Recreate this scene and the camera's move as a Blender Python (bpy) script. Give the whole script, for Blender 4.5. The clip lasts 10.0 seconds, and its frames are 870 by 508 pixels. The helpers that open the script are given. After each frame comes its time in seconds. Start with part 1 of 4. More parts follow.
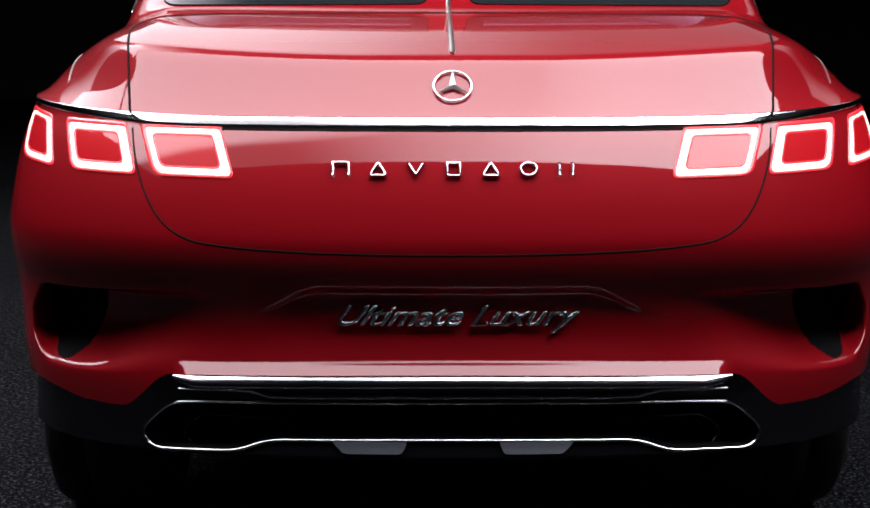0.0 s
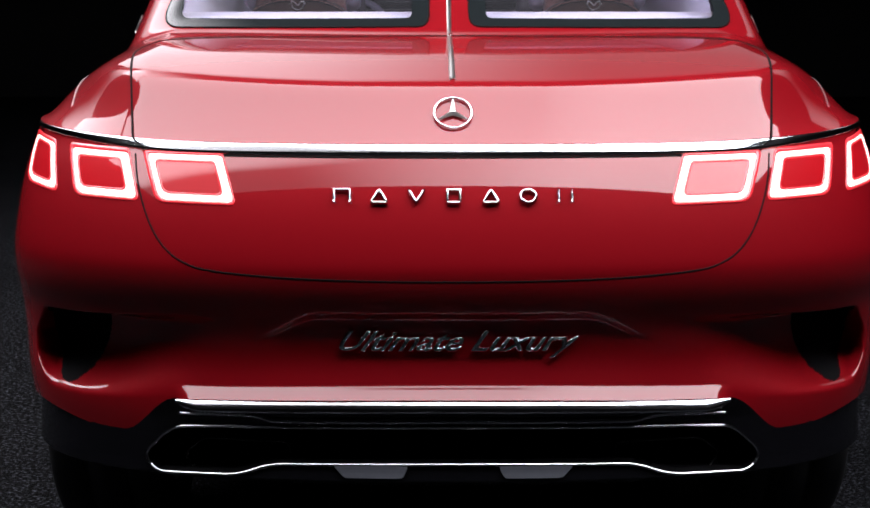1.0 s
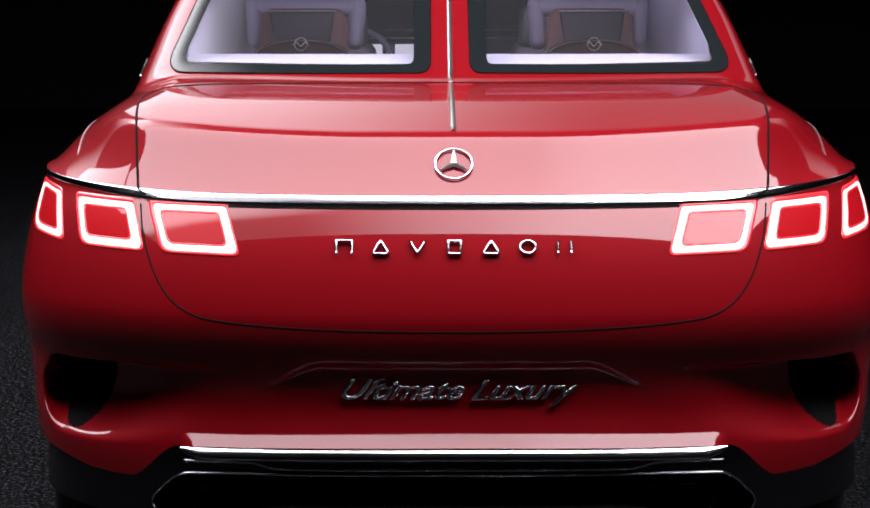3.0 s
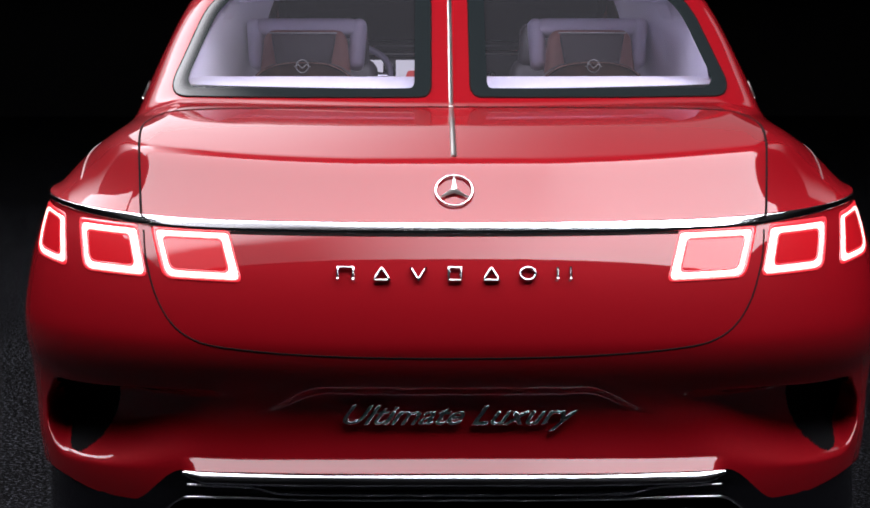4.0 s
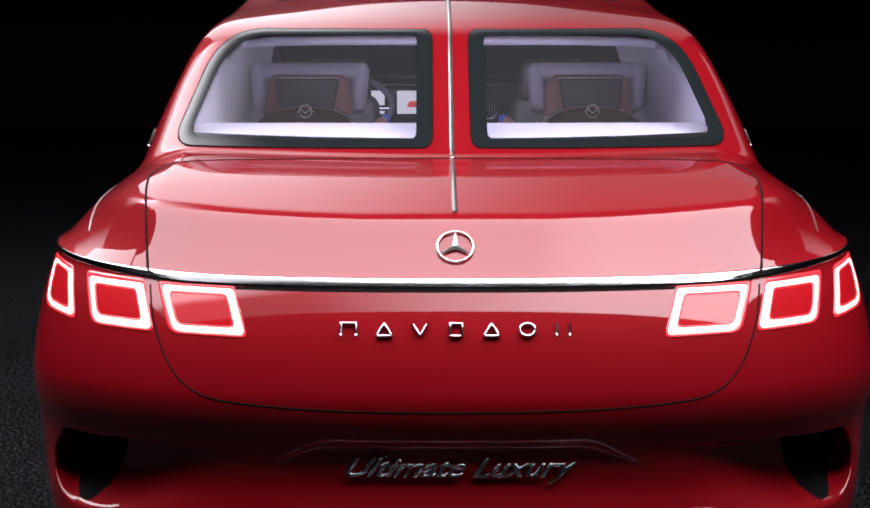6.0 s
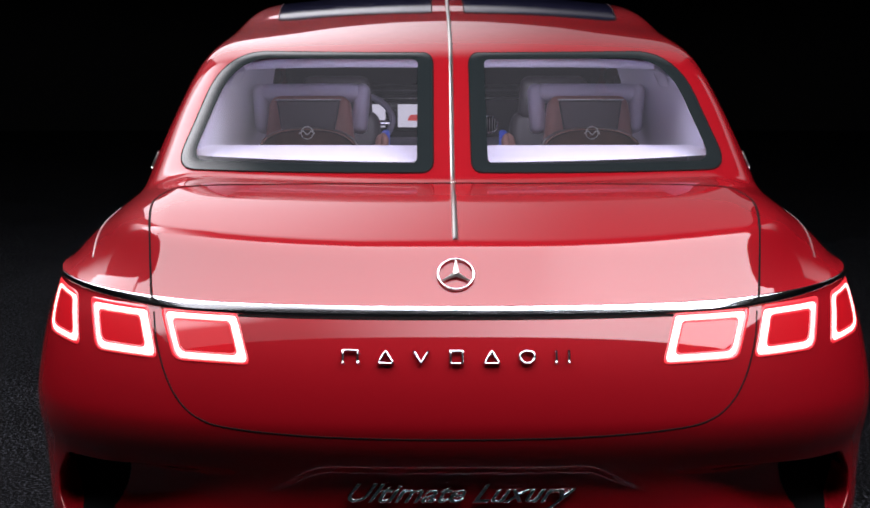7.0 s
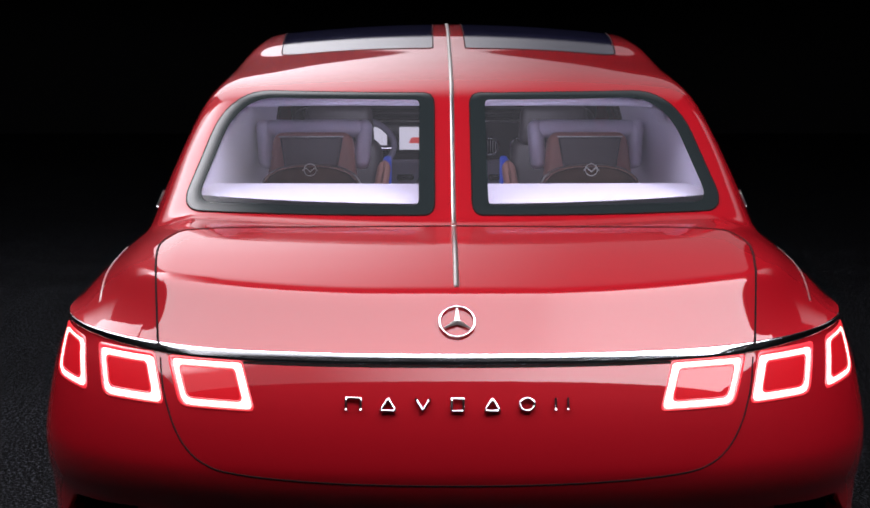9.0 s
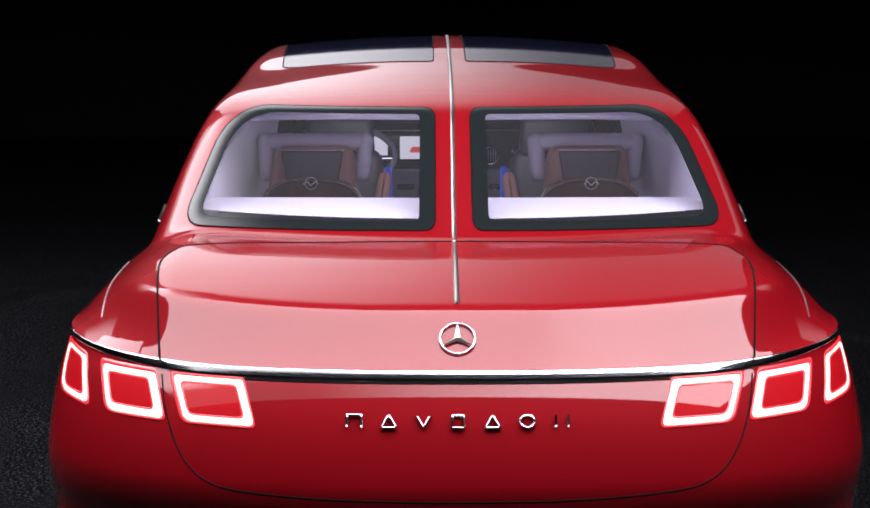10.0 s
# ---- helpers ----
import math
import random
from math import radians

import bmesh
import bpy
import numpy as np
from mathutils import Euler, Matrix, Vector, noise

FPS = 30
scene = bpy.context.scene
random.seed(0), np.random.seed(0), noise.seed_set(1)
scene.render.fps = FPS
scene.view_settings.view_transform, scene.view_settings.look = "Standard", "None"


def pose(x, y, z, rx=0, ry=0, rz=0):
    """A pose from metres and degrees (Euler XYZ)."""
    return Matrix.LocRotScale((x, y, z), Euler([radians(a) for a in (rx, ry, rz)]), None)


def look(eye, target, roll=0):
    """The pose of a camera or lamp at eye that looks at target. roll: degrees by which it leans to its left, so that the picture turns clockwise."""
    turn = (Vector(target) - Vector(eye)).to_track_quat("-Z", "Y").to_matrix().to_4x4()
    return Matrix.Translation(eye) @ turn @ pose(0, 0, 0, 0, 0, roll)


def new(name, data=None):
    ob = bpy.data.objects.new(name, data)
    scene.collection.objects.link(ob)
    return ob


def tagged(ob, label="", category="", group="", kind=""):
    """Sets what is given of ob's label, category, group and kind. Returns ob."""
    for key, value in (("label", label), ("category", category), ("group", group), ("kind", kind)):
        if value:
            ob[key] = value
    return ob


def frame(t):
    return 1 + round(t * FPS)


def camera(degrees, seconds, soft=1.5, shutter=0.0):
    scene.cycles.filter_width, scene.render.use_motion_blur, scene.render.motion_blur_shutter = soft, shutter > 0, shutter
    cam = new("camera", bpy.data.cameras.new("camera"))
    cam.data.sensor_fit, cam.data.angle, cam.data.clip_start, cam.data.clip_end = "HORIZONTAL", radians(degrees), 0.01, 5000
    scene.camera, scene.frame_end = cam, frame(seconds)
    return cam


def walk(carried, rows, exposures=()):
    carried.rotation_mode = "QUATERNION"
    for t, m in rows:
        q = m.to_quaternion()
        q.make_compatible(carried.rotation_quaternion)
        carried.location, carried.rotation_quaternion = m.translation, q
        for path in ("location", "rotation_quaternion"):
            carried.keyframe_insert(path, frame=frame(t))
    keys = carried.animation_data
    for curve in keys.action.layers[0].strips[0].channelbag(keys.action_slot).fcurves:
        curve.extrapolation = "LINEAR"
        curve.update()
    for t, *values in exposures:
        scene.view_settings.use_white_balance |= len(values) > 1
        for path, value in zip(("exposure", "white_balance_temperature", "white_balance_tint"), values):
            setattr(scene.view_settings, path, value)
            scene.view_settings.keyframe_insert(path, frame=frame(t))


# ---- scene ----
cam = camera(27.0, 10.0, soft=1.7)
ROWS = [
    (0.0, -0.0739, -3.8041, 1.3689, -8.500, -0.077, -0.530),
    (0.5, -0.0684, -3.8146, 1.4091, -8.655, -0.043, -0.443),
    (1.0, -0.0642, -3.8241, 1.4432, -8.735, -0.017, -0.374),
    (1.5, -0.0611, -3.8331, 1.4729, -8.757, 0.001, -0.323),
    (2.0, -0.0590, -3.8420, 1.4999, -8.740, 0.012, -0.284),
    (2.5, -0.0577, -3.8513, 1.5255, -8.697, 0.019, -0.257),
    (3.0, -0.0570, -3.8612, 1.5509, -8.641, 0.022, -0.238),
    (3.5, -0.0569, -3.8719, 1.5770, -8.584, 0.023, -0.225),
    (4.0, -0.0571, -3.8836, 1.6045, -8.533, 0.021, -0.218),
    (4.5, -0.0576, -3.8963, 1.6339, -8.495, 0.018, -0.213),
    (5.0, -0.0582, -3.9100, 1.6654, -8.476, 0.014, -0.210),
    (5.5, -0.0590, -3.9246, 1.6990, -8.477, 0.011, -0.208),
    (6.0, -0.0598, -3.9398, 1.7345, -8.499, 0.008, -0.206),
    (6.5, -0.0606, -3.9554, 1.7715, -8.541, 0.005, -0.203),
    (7.0, -0.0613, -3.9711, 1.8094, -8.599, 0.003, -0.199),
    (7.5, -0.0619, -3.9863, 1.8471, -8.667, 0.002, -0.193),
    (8.0, -0.0624, -4.0006, 1.8837, -8.739, 0.003, -0.187),
    (8.5, -0.0628, -4.0134, 1.9178, -8.804, 0.003, -0.180),
    (9.0, -0.0632, -4.0239, 1.9477, -8.852, 0.004, -0.174),
    (9.5, -0.0635, -4.0315, 1.9718, -8.867, 0.006, -0.168),
    (10.0, -0.0638, -4.0351, 1.9880, -8.835, 0.006, -0.165),
]
walk(cam, [(t, pose(x, y, z, 90 + pitch, roll, yaw)) for t, x, y, z, pitch, roll, yaw in ROWS])


# ---- world and studio lights ----
world = bpy.data.worlds.new("studio_dark")
world.use_nodes = True
world.node_tree.nodes["Background"].inputs[0].default_value = (0.02, 0.022, 0.03, 1)
world.node_tree.nodes["Background"].inputs[1].default_value = 0.05
scene.world = world
scene.view_settings.exposure = 0.0



def softbox(name, place, target, sx, sy, watts, colour=(1, 0.97, 0.95), roll=0):
    lamp = bpy.data.lights.new(name, "AREA")
    lamp.shape, lamp.size, lamp.size_y, lamp.energy, lamp.color = "RECTANGLE", sx, sy, watts, colour
    ob = new(name, lamp)
    ob.matrix_world = look(place, target, roll)
    return ob


def light_panel(place, target, sx, sy, radiance, fade_x=(0, 0), fade_y=(0, 0), colour=(0.96, 0.935, 1.0), corner=False, least=0.0, far=1.0):
    """A studio softbox: a cloth front that glows, weaker towards one side, in a black tray."""
    m = bpy.data.materials.new("softbox_cloth")
    m.use_nodes = True
    nt = m.node_tree
    nt.nodes.clear()
    out = nt.nodes.new("ShaderNodeOutputMaterial")
    em = nt.nodes.new("ShaderNodeEmission")
    em.inputs[0].default_value = (*colour, 1)
    tc = nt.nodes.new("ShaderNodeTexCoord")
    sep = nt.nodes.new("ShaderNodeSeparateXYZ")
    nt.links.new(tc.outputs["Object"], sep.inputs[0])
    parts = []
    for axis, (a, b) in enumerate((fade_x, fade_y)):
        mr = nt.nodes.new("ShaderNodeMapRange")
        mr.interpolation_type = "SMOOTHSTEP"
        if a == b:
            a, b = -1e4, -9e3
        mr.inputs["From Min"].default_value, mr.inputs["From Max"].default_value = a, b
        mr.inputs["To Min"].default_value = least if axis == 0 else 0.0
        mr.inputs["To Max"].default_value = 1.0 if axis == 0 else far
        nt.links.new(sep.outputs[axis], mr.inputs["Value"])
        parts.append(mr)
    mul = nt.nodes.new("ShaderNodeMath")
    mul.operation = "MAXIMUM" if corner else "MULTIPLY"
    nt.links.new(parts[0].outputs[0], mul.inputs[0])
    nt.links.new(parts[1].outputs[0], mul.inputs[1])
    st = nt.nodes.new("ShaderNodeMath")
    st.operation = "MULTIPLY"
    st.inputs[1].default_value = radiance
    nt.links.new(mul.outputs[0], st.inputs[0])
    nt.links.new(st.outputs[0], em.inputs[1])
    nt.links.new(em.outputs[0], out.inputs[0])
    base = new("studio_softbox")
    base.matrix_world = look(place, target)
    me = bpy.data.meshes.new("diffuser")
    me.from_pydata([(-sx / 2, -sy / 2, 0), (sx / 2, -sy / 2, 0), (sx / 2, sy / 2, 0), (-sx / 2, sy / 2, 0)], [], [(3, 2, 1, 0)])
    me.materials.append(m)
    cloth = new("diffuser", me)
    cloth.parent = base
    tray_mat = bpy.data.materials.new("softbox_tray")
    tray_mat.use_nodes = True
    tray_mat.node_tree.nodes["Principled BSDF"].inputs["Base Color"].default_value = (0.01, 0.01, 0.01, 1)
    bm = bmesh.new()
    bmesh.ops.create_cube(bm, size=1)
    bmesh.ops.transform(bm, matrix=Matrix.Translation((0, 0, 0.09)) @ Matrix.Diagonal((sx + 0.06, sy + 0.06, 0.16, 1)), verts=bm.verts[:])
    me = bpy.data.meshes.new("tray")
    bm.to_mesh(me)
    bm.free()
    me.materials.append(tray_mat)
    tray = new("tray", me)
    tray.parent = base
    for cx in (-0.45, 0.45):
        for cy in (-0.45, 0.45):
            foot = base.matrix_world @ Vector((cx * sx, cy * sy, 0.16))
            bm = bmesh.new()
            bmesh.ops.create_cone(bm, segments=8, radius1=0.006, radius2=0.006, depth=9.0 - foot.z, cap_ends=True)
            bmesh.ops.transform(bm, matrix=base.matrix_world.inverted() @ Matrix.Translation((foot.x, foot.y, (9.0 + foot.z) / 2)), verts=bm.verts[:])
            me = bpy.data.meshes.new("hanging_wire")
            bm.to_mesh(me)
            bm.free()
            me.materials.append(tray_mat)
            wire = new("hanging_wire", me)
            wire.parent = base
    tagged(base, "large white studio softbox in a black tray", "studio light", group="studio lights")


light_panel((-0.1, -0.905, 4.6), (-0.1, -0.904, 0), 8.6, 3.4, 9.8, fade_x=(-1.5, 1.5), fade_y=(-0.95, -0.4), corner=True, least=0.10, far=0.8)
light_panel((-3.1, 2.63, 4.6), (-3.1, 2.631, 0), 3.4, 3.5, 8.0, fade_x=(1.7, 0.3))
light_panel((0.0, 7.0, 5.2), (0.0, 0.5, 1.8), 5.9, 4.8, 2.1, fade_x=(-1.2, 1.7), fade_y=(2.45, 0.3), least=0.12)
light_panel((-4.7, 5.1, 4.3), (-0.7, 1.1, 1.4), 2.4, 2.0, 2.6, fade_y=(-1.0, 0.7))
light_panel((4.9, 5.3, 4.3), (0.7, 1.1, 1.4), 2.4, 2.0, 0.8, fade_y=(-1.0, 0.7))
# unseen fill lamps, added to brighten the interior; the cabin has no such fittings
softbox("cabin_fill", (0, 1.17, 1.55), (0, 1.60, 1.15), 1.0, 0.06, 0.36, (0.88, 0.84, 1.0))
softbox("cabin_fill", (0, 2.3, 1.60), (0, 2.301, 0), 0.9, 0.5, 4.4, (0.88, 0.84, 1.0))


# ---- materials ----
def material(name, colour, rough=0.5, metal=0.0, coat=0.0, coat_rough=0.03, emit=None, strength=0.0,
             grain=0.0, grain_scale=60.0, bump=0.0, bump_scale=300.0, rough_var=0.0, spec=0.5):
    m = bpy.data.materials.new(name)
    m.use_nodes = True
    nt = m.node_tree
    b = nt.nodes["Principled BSDF"]
    b.inputs["Base Color"].default_value = (*colour, 1)
    b.inputs["Roughness"].default_value = rough
    b.inputs["Metallic"].default_value = metal
    b.inputs["Coat Weight"].default_value = coat
    b.inputs["Specular IOR Level"].default_value = spec
    b.inputs["Coat Roughness"].default_value = coat_rough
    if emit:
        b.inputs["Emission Color"].default_value = (*emit, 1)
        b.inputs["Emission Strength"].default_value = strength
    if grain or bump or rough_var:
        tc = nt.nodes.new("ShaderNodeTexCoord")
    if grain:
        n1 = nt.nodes.new("ShaderNodeTexNoise")
        n1.inputs["Scale"].default_value = grain_scale
        n1.inputs["Detail"].default_value = 6
        nt.links.new(tc.outputs["Object"], n1.inputs["Vector"])
        mix = nt.nodes.new("ShaderNodeMix")
        mix.data_type = "RGBA"
        mix.inputs[6].default_value = (*[c * (1 - grain) for c in colour], 1)
        mix.inputs[7].default_value = (*[min(1, c * (1 + grain)) for c in colour], 1)
        nt.links.new(n1.outputs["Fac"], mix.inputs[0])
        nt.links.new(mix.outputs[2], b.inputs["Base Color"])
    if rough_var:
        n3 = nt.nodes.new("ShaderNodeTexNoise")
        n3.inputs["Scale"].default_value = 4
        n3.inputs["Detail"].default_value = 5
        nt.links.new(tc.outputs["Object"], n3.inputs["Vector"])
        mr = nt.nodes.new("ShaderNodeMapRange")
        mr.inputs["To Min"].default_value = max(0, rough - rough_var)
        mr.inputs["To Max"].default_value = rough + rough_var
        nt.links.new(n3.outputs["Fac"], mr.inputs["Value"])
        nt.links.new(mr.outputs[0], b.inputs["Roughness"])
    if bump:
        n2 = nt.nodes.new("ShaderNodeTexNoise")
        n2.inputs["Scale"].default_value = bump_scale
        n2.inputs["Detail"].default_value = 4
        nt.links.new(tc.outputs["Object"], n2.inputs["Vector"])
        bp = nt.nodes.new("ShaderNodeBump")
        bp.inputs["Strength"].default_value = bump
        bp.inputs["Distance"].default_value = 0.002
        nt.links.new(n2.outputs["Fac"], bp.inputs["Height"])
        nt.links.new(bp.outputs[0], b.inputs["Normal"])
    return m


RED = material("red_paint", (0.212, 0.0022, 0.0062), 0.5, 0.08, 1.0, 0.022, grain=0.06, grain_scale=900, spec=0.05)
CHROME = material("chrome", (0.78, 0.79, 0.82), 0.12, 1.0, rough_var=0.03)
SATIN = material("satin_metal", (0.62, 0.61, 0.58), 0.28, 1.0, grain=0.05, grain_scale=200)
SEAM = material("seam_rubber", (0.006, 0.003, 0.003), 0.8, spec=0.1)
BLACK = material("black_plastic", (0.003, 0.003, 0.004), 0.25, 0, 0.3, 0.08, grain=0.2, bump=0.05, spec=0.3)
MESHBLACK = material("vent_black", (0.0025, 0.0025, 0.003), 0.9, grain=0.3, spec=0.1)
SKID = material("skid_metal", (0.27, 0.285, 0.33), 0.45, 0.9, grain=0.1, bump=0.03)
LENS = material("lamp_lens", (0.30, 0.004, 0.008), 0.4, 0.0, 1.0, 0.02, emit=(1.0, 0.012, 0.025), strength=0.16, grain=0.08, grain_scale=500, spec=0.05)
GLOW = material("lamp_glow", (0.9, 0.6, 0.55), 0.3, emit=(1.0, 0.88, 0.76), strength=1.25)
REDGLOW = material("lamp_red_glow", (0.7, 0.02, 0.03), 0.3, coat=0.6, emit=(1.0, 0.04, 0.06), strength=0.42)
FRIT = material("window_frit", (0.010, 0.013, 0.014), 0.16, 0, 0.2, 0.05, rough_var=0.04, spec=0.35)
DARKGLASS = material("roof_glass", (0.008, 0.008, 0.02), 0.06, spec=0.3, rough_var=0.02)
RUBBER = material("tyre_rubber", (0.014, 0.014, 0.015), 0.62, grain=0.25, bump=0.2, bump_scale=150)
WHITELEATHER = material("white_leather", (0.60, 0.57, 0.70), 0.5, grain=0.05, grain_scale=40, bump=0.15, bump_scale=500)
COPPER = material("copper_leather", (0.40, 0.20, 0.16), 0.42, grain=0.1, bump=0.1)
DARKTRIM = material("dark_trim", (0.045, 0.038, 0.042), 0.4, grain=0.2, bump=0.08)
WOOD = material("dark_wood", (0.07, 0.035, 0.025), 0.3, 0, 0.4, 0.1, grain=0.4, grain_scale=25)
SCREENOFF = material("screen_black", (0.05, 0.042, 0.045), 0.5, grain=0.15)
SCREENON = material("screen_lit", (0.2, 0.2, 0.2), 0.3, emit=(0.82, 0.78, 0.92), strength=0.75)
SCREENRED = material("screen_red", (0.2, 0.02, 0.02), 0.3, emit=(0.8, 0.10, 0.10), strength=0.6)
BLUETRIM = material("blue_light", (0.02, 0.05, 0.4), 0.3, emit=(0.04, 0.1, 0.75), strength=0.35)
WALLDARK = material("studio_black", (0.003, 0.003, 0.004), 0.95, grain=0.2, grain_scale=3)


def glass_material():
    m = bpy.data.materials.new("window_glass")
    m.use_nodes = True
    nt = m.node_tree
    nt.nodes.clear()
    out = nt.nodes.new("ShaderNodeOutputMaterial")
    mix = nt.nodes.new("ShaderNodeMixShader")
    tr = nt.nodes.new("ShaderNodeBsdfTransparent")
    tr.inputs[0].default_value = (0.84, 0.84, 0.90, 1)
    gl = nt.nodes.new("ShaderNodeBsdfGlossy")
    gl.inputs["Roughness"].default_value = 0.03
    fr = nt.nodes.new("ShaderNodeFresnel")
    fr.inputs[0].default_value = 1.45
    # a little pale diffuse colour stands in for the reflected haze on the glass
    veil_mix = nt.nodes.new("ShaderNodeMixShader")
    veil = nt.nodes.new("ShaderNodeBsdfDiffuse")
    veil.inputs[0].default_value = (0.7, 0.7, 0.78, 1)
    veil_mix.inputs[0].default_value = 0.022
    nt.links.new(tr.outputs[0], veil_mix.inputs[1])
    nt.links.new(veil.outputs[0], veil_mix.inputs[2])
    nt.links.new(fr.outputs[0], mix.inputs[0])
    nt.links.new(veil_mix.outputs[0], mix.inputs[1])
    nt.links.new(gl.outputs[0], mix.inputs[2])
    nt.links.new(mix.outputs[0], out.inputs[0])
    return m


GLASS = glass_material()


def asphalt_material():
    m = material("wet_asphalt", (0.02, 0.021, 0.025), 0.6, spec=0.04)
    nt = m.node_tree
    b = nt.nodes["Principled BSDF"]
    tc = nt.nodes.new("ShaderNodeTexCoord")
    grit = nt.nodes.new("ShaderNodeTexVoronoi")
    grit.inputs["Scale"].default_value = 130
    no = nt.nodes.new("ShaderNodeTexNoise")
    no.inputs["Scale"].default_value = 75
    no.inputs["Detail"].default_value = 8
    no.inputs["Roughness"].default_value = 0.7
    big = nt.nodes.new("ShaderNodeTexNoise")
    big.inputs["Scale"].default_value = 2.2
    big.inputs["Detail"].default_value = 4
    for n in (grit, no, big):
        nt.links.new(tc.outputs["Object"], n.inputs["Vector"])
    add = nt.nodes.new("ShaderNodeMath")
    add.operation = "MULTIPLY_ADD"
    add.inputs[1].default_value = -0.9
    nt.links.new(grit.outputs["Distance"], add.inputs[0])
    nt.links.new(no.outputs["Fac"], add.inputs[2])
    bp = nt.nodes.new("ShaderNodeBump")
    bp.inputs["Strength"].default_value = 1.0
    bp.inputs["Distance"].default_value = 0.02
    nt.links.new(add.outputs[0], bp.inputs["Height"])
    nt.links.new(bp.outputs[0], b.inputs["Normal"])
    # pale specks: grit, with its glints painted into the base colour
    ramp = nt.nodes.new("ShaderNodeValToRGB")
    ramp.color_ramp.elements[0].position, ramp.color_ramp.elements[0].color = 0.53, (0.0018, 0.0019, 0.0024, 1)
    ramp.color_ramp.elements[1].position, ramp.color_ramp.elements[1].color = 0.62, (0.23, 0.245, 0.285, 1)
    nt.links.new(no.outputs["Fac"], ramp.inputs[0])
    mix = nt.nodes.new("ShaderNodeMix")
    mix.data_type, mix.blend_type = "RGBA", "MULTIPLY"
    mix.inputs[0].default_value = 0.8
    nt.links.new(ramp.outputs[0], mix.inputs[6])
    nt.links.new(big.outputs["Fac"], mix.inputs[7])
    nt.links.new(mix.outputs[2], b.inputs["Base Color"])
    mr = nt.nodes.new("ShaderNodeMapRange")
    mr.inputs["To Min"].default_value, mr.inputs["To Max"].default_value = 0.45, 0.85
    nt.links.new(big.outputs["Fac"], mr.inputs["Value"])
    nt.links.new(mr.outputs[0], b.inputs["Roughness"])
    return m


ASPHALT = asphalt_material()


# ---- mesh helpers ----
def mesh_of(name, verts, faces, mat, normals=None, smooth=True):
    me = bpy.data.meshes.new(name)
    me.from_pydata([tuple(map(float, v)) for v in verts], [], [tuple(map(int, f)) for f in faces])
    me.materials.append(mat)
    me.polygons.foreach_set("use_smooth", [smooth] * len(me.polygons))
    if normals is not None:
        me.normals_split_custom_set_from_vertices([tuple(map(float, n)) for n in normals])
    me.update()
    return me


def part(name, me, parent, label=""):
    ob = new(name, me)
    ob.parent = parent
    if label:
        tagged(ob, label=label)
    return ob


def bm_mesh(name, bm, mat, smooth=False):
    me = bpy.data.meshes.new(name)
    bm.to_mesh(me)
    bm.free()
    me.materials.append(mat)
    me.polygons.foreach_set("use_smooth", [smooth] * len(me.polygons))
    return me


def rounded_box(name, mat, size, m, bevel=0.01, segs=3, taper=None):
    """A bevelled box of that size at the pose m; taper scales the top in x and y."""
    bm = bmesh.new()
    bmesh.ops.create_cube(bm, size=1)
    for v in bm.verts:
        if taper and v.co.z > 0:
            v.co.x *= taper[0]
            v.co.y *= taper[1]
        v.co = Vector((v.co.x * size[0], v.co.y * size[1], v.co.z * size[2]))
    bmesh.ops.bevel(bm, geom=bm.edges[:], offset=bevel, segments=segs, profile=0.5, affect="EDGES")
    bmesh.ops.transform(bm, matrix=m, verts=bm.verts[:])
    return bm_mesh(name, bm, mat, True)


def tube_mesh(name, path, radius, mat, sides=8, closed=False, flat=1.0, normal=None):
    """A tube along a path of points; radius may be a list; flat squashes it along normal."""
    P = np.array(path, float)
    k = len(P)
    T = np.roll(P, -1, 0) - np.roll(P, 1, 0)
    if not closed:
        T[0], T[-1] = P[1] - P[0], P[-1] - P[-2]
    T /= np.linalg.norm(T, axis=1)[:, None] + 1e-12
    N = np.tile((0, 0, 1.0), (k, 1)) if normal is None else np.array(normal, float)
    Bn = np.cross(T, N)
    Bn /= np.linalg.norm(Bn, axis=1)[:, None] + 1e-12
    N = np.cross(Bn, T)
    R = np.broadcast_to(radius, (k,))
    vs = []
    for j in range(sides):
        a = 2 * math.pi * j / sides
        vs.append(P + R[:, None] * (math.cos(a) * Bn + flat * math.sin(a) * N))
    V = np.stack(vs, 1).reshape(-1, 3)
    F = []
    for i in range(k if closed else k - 1):
        i2 = (i + 1) % k
        for j in range(sides):
            j2 = (j + 1) % sides
            F.append((i * sides + j, i2 * sides + j, i2 * sides + j2, i * sides + j2))
    if not closed:
        F.append(tuple(range(sides))[::-1])
        F.append(tuple((k - 1) * sides + j for j in range(sides)))
    return mesh_of(name, V, F, mat)


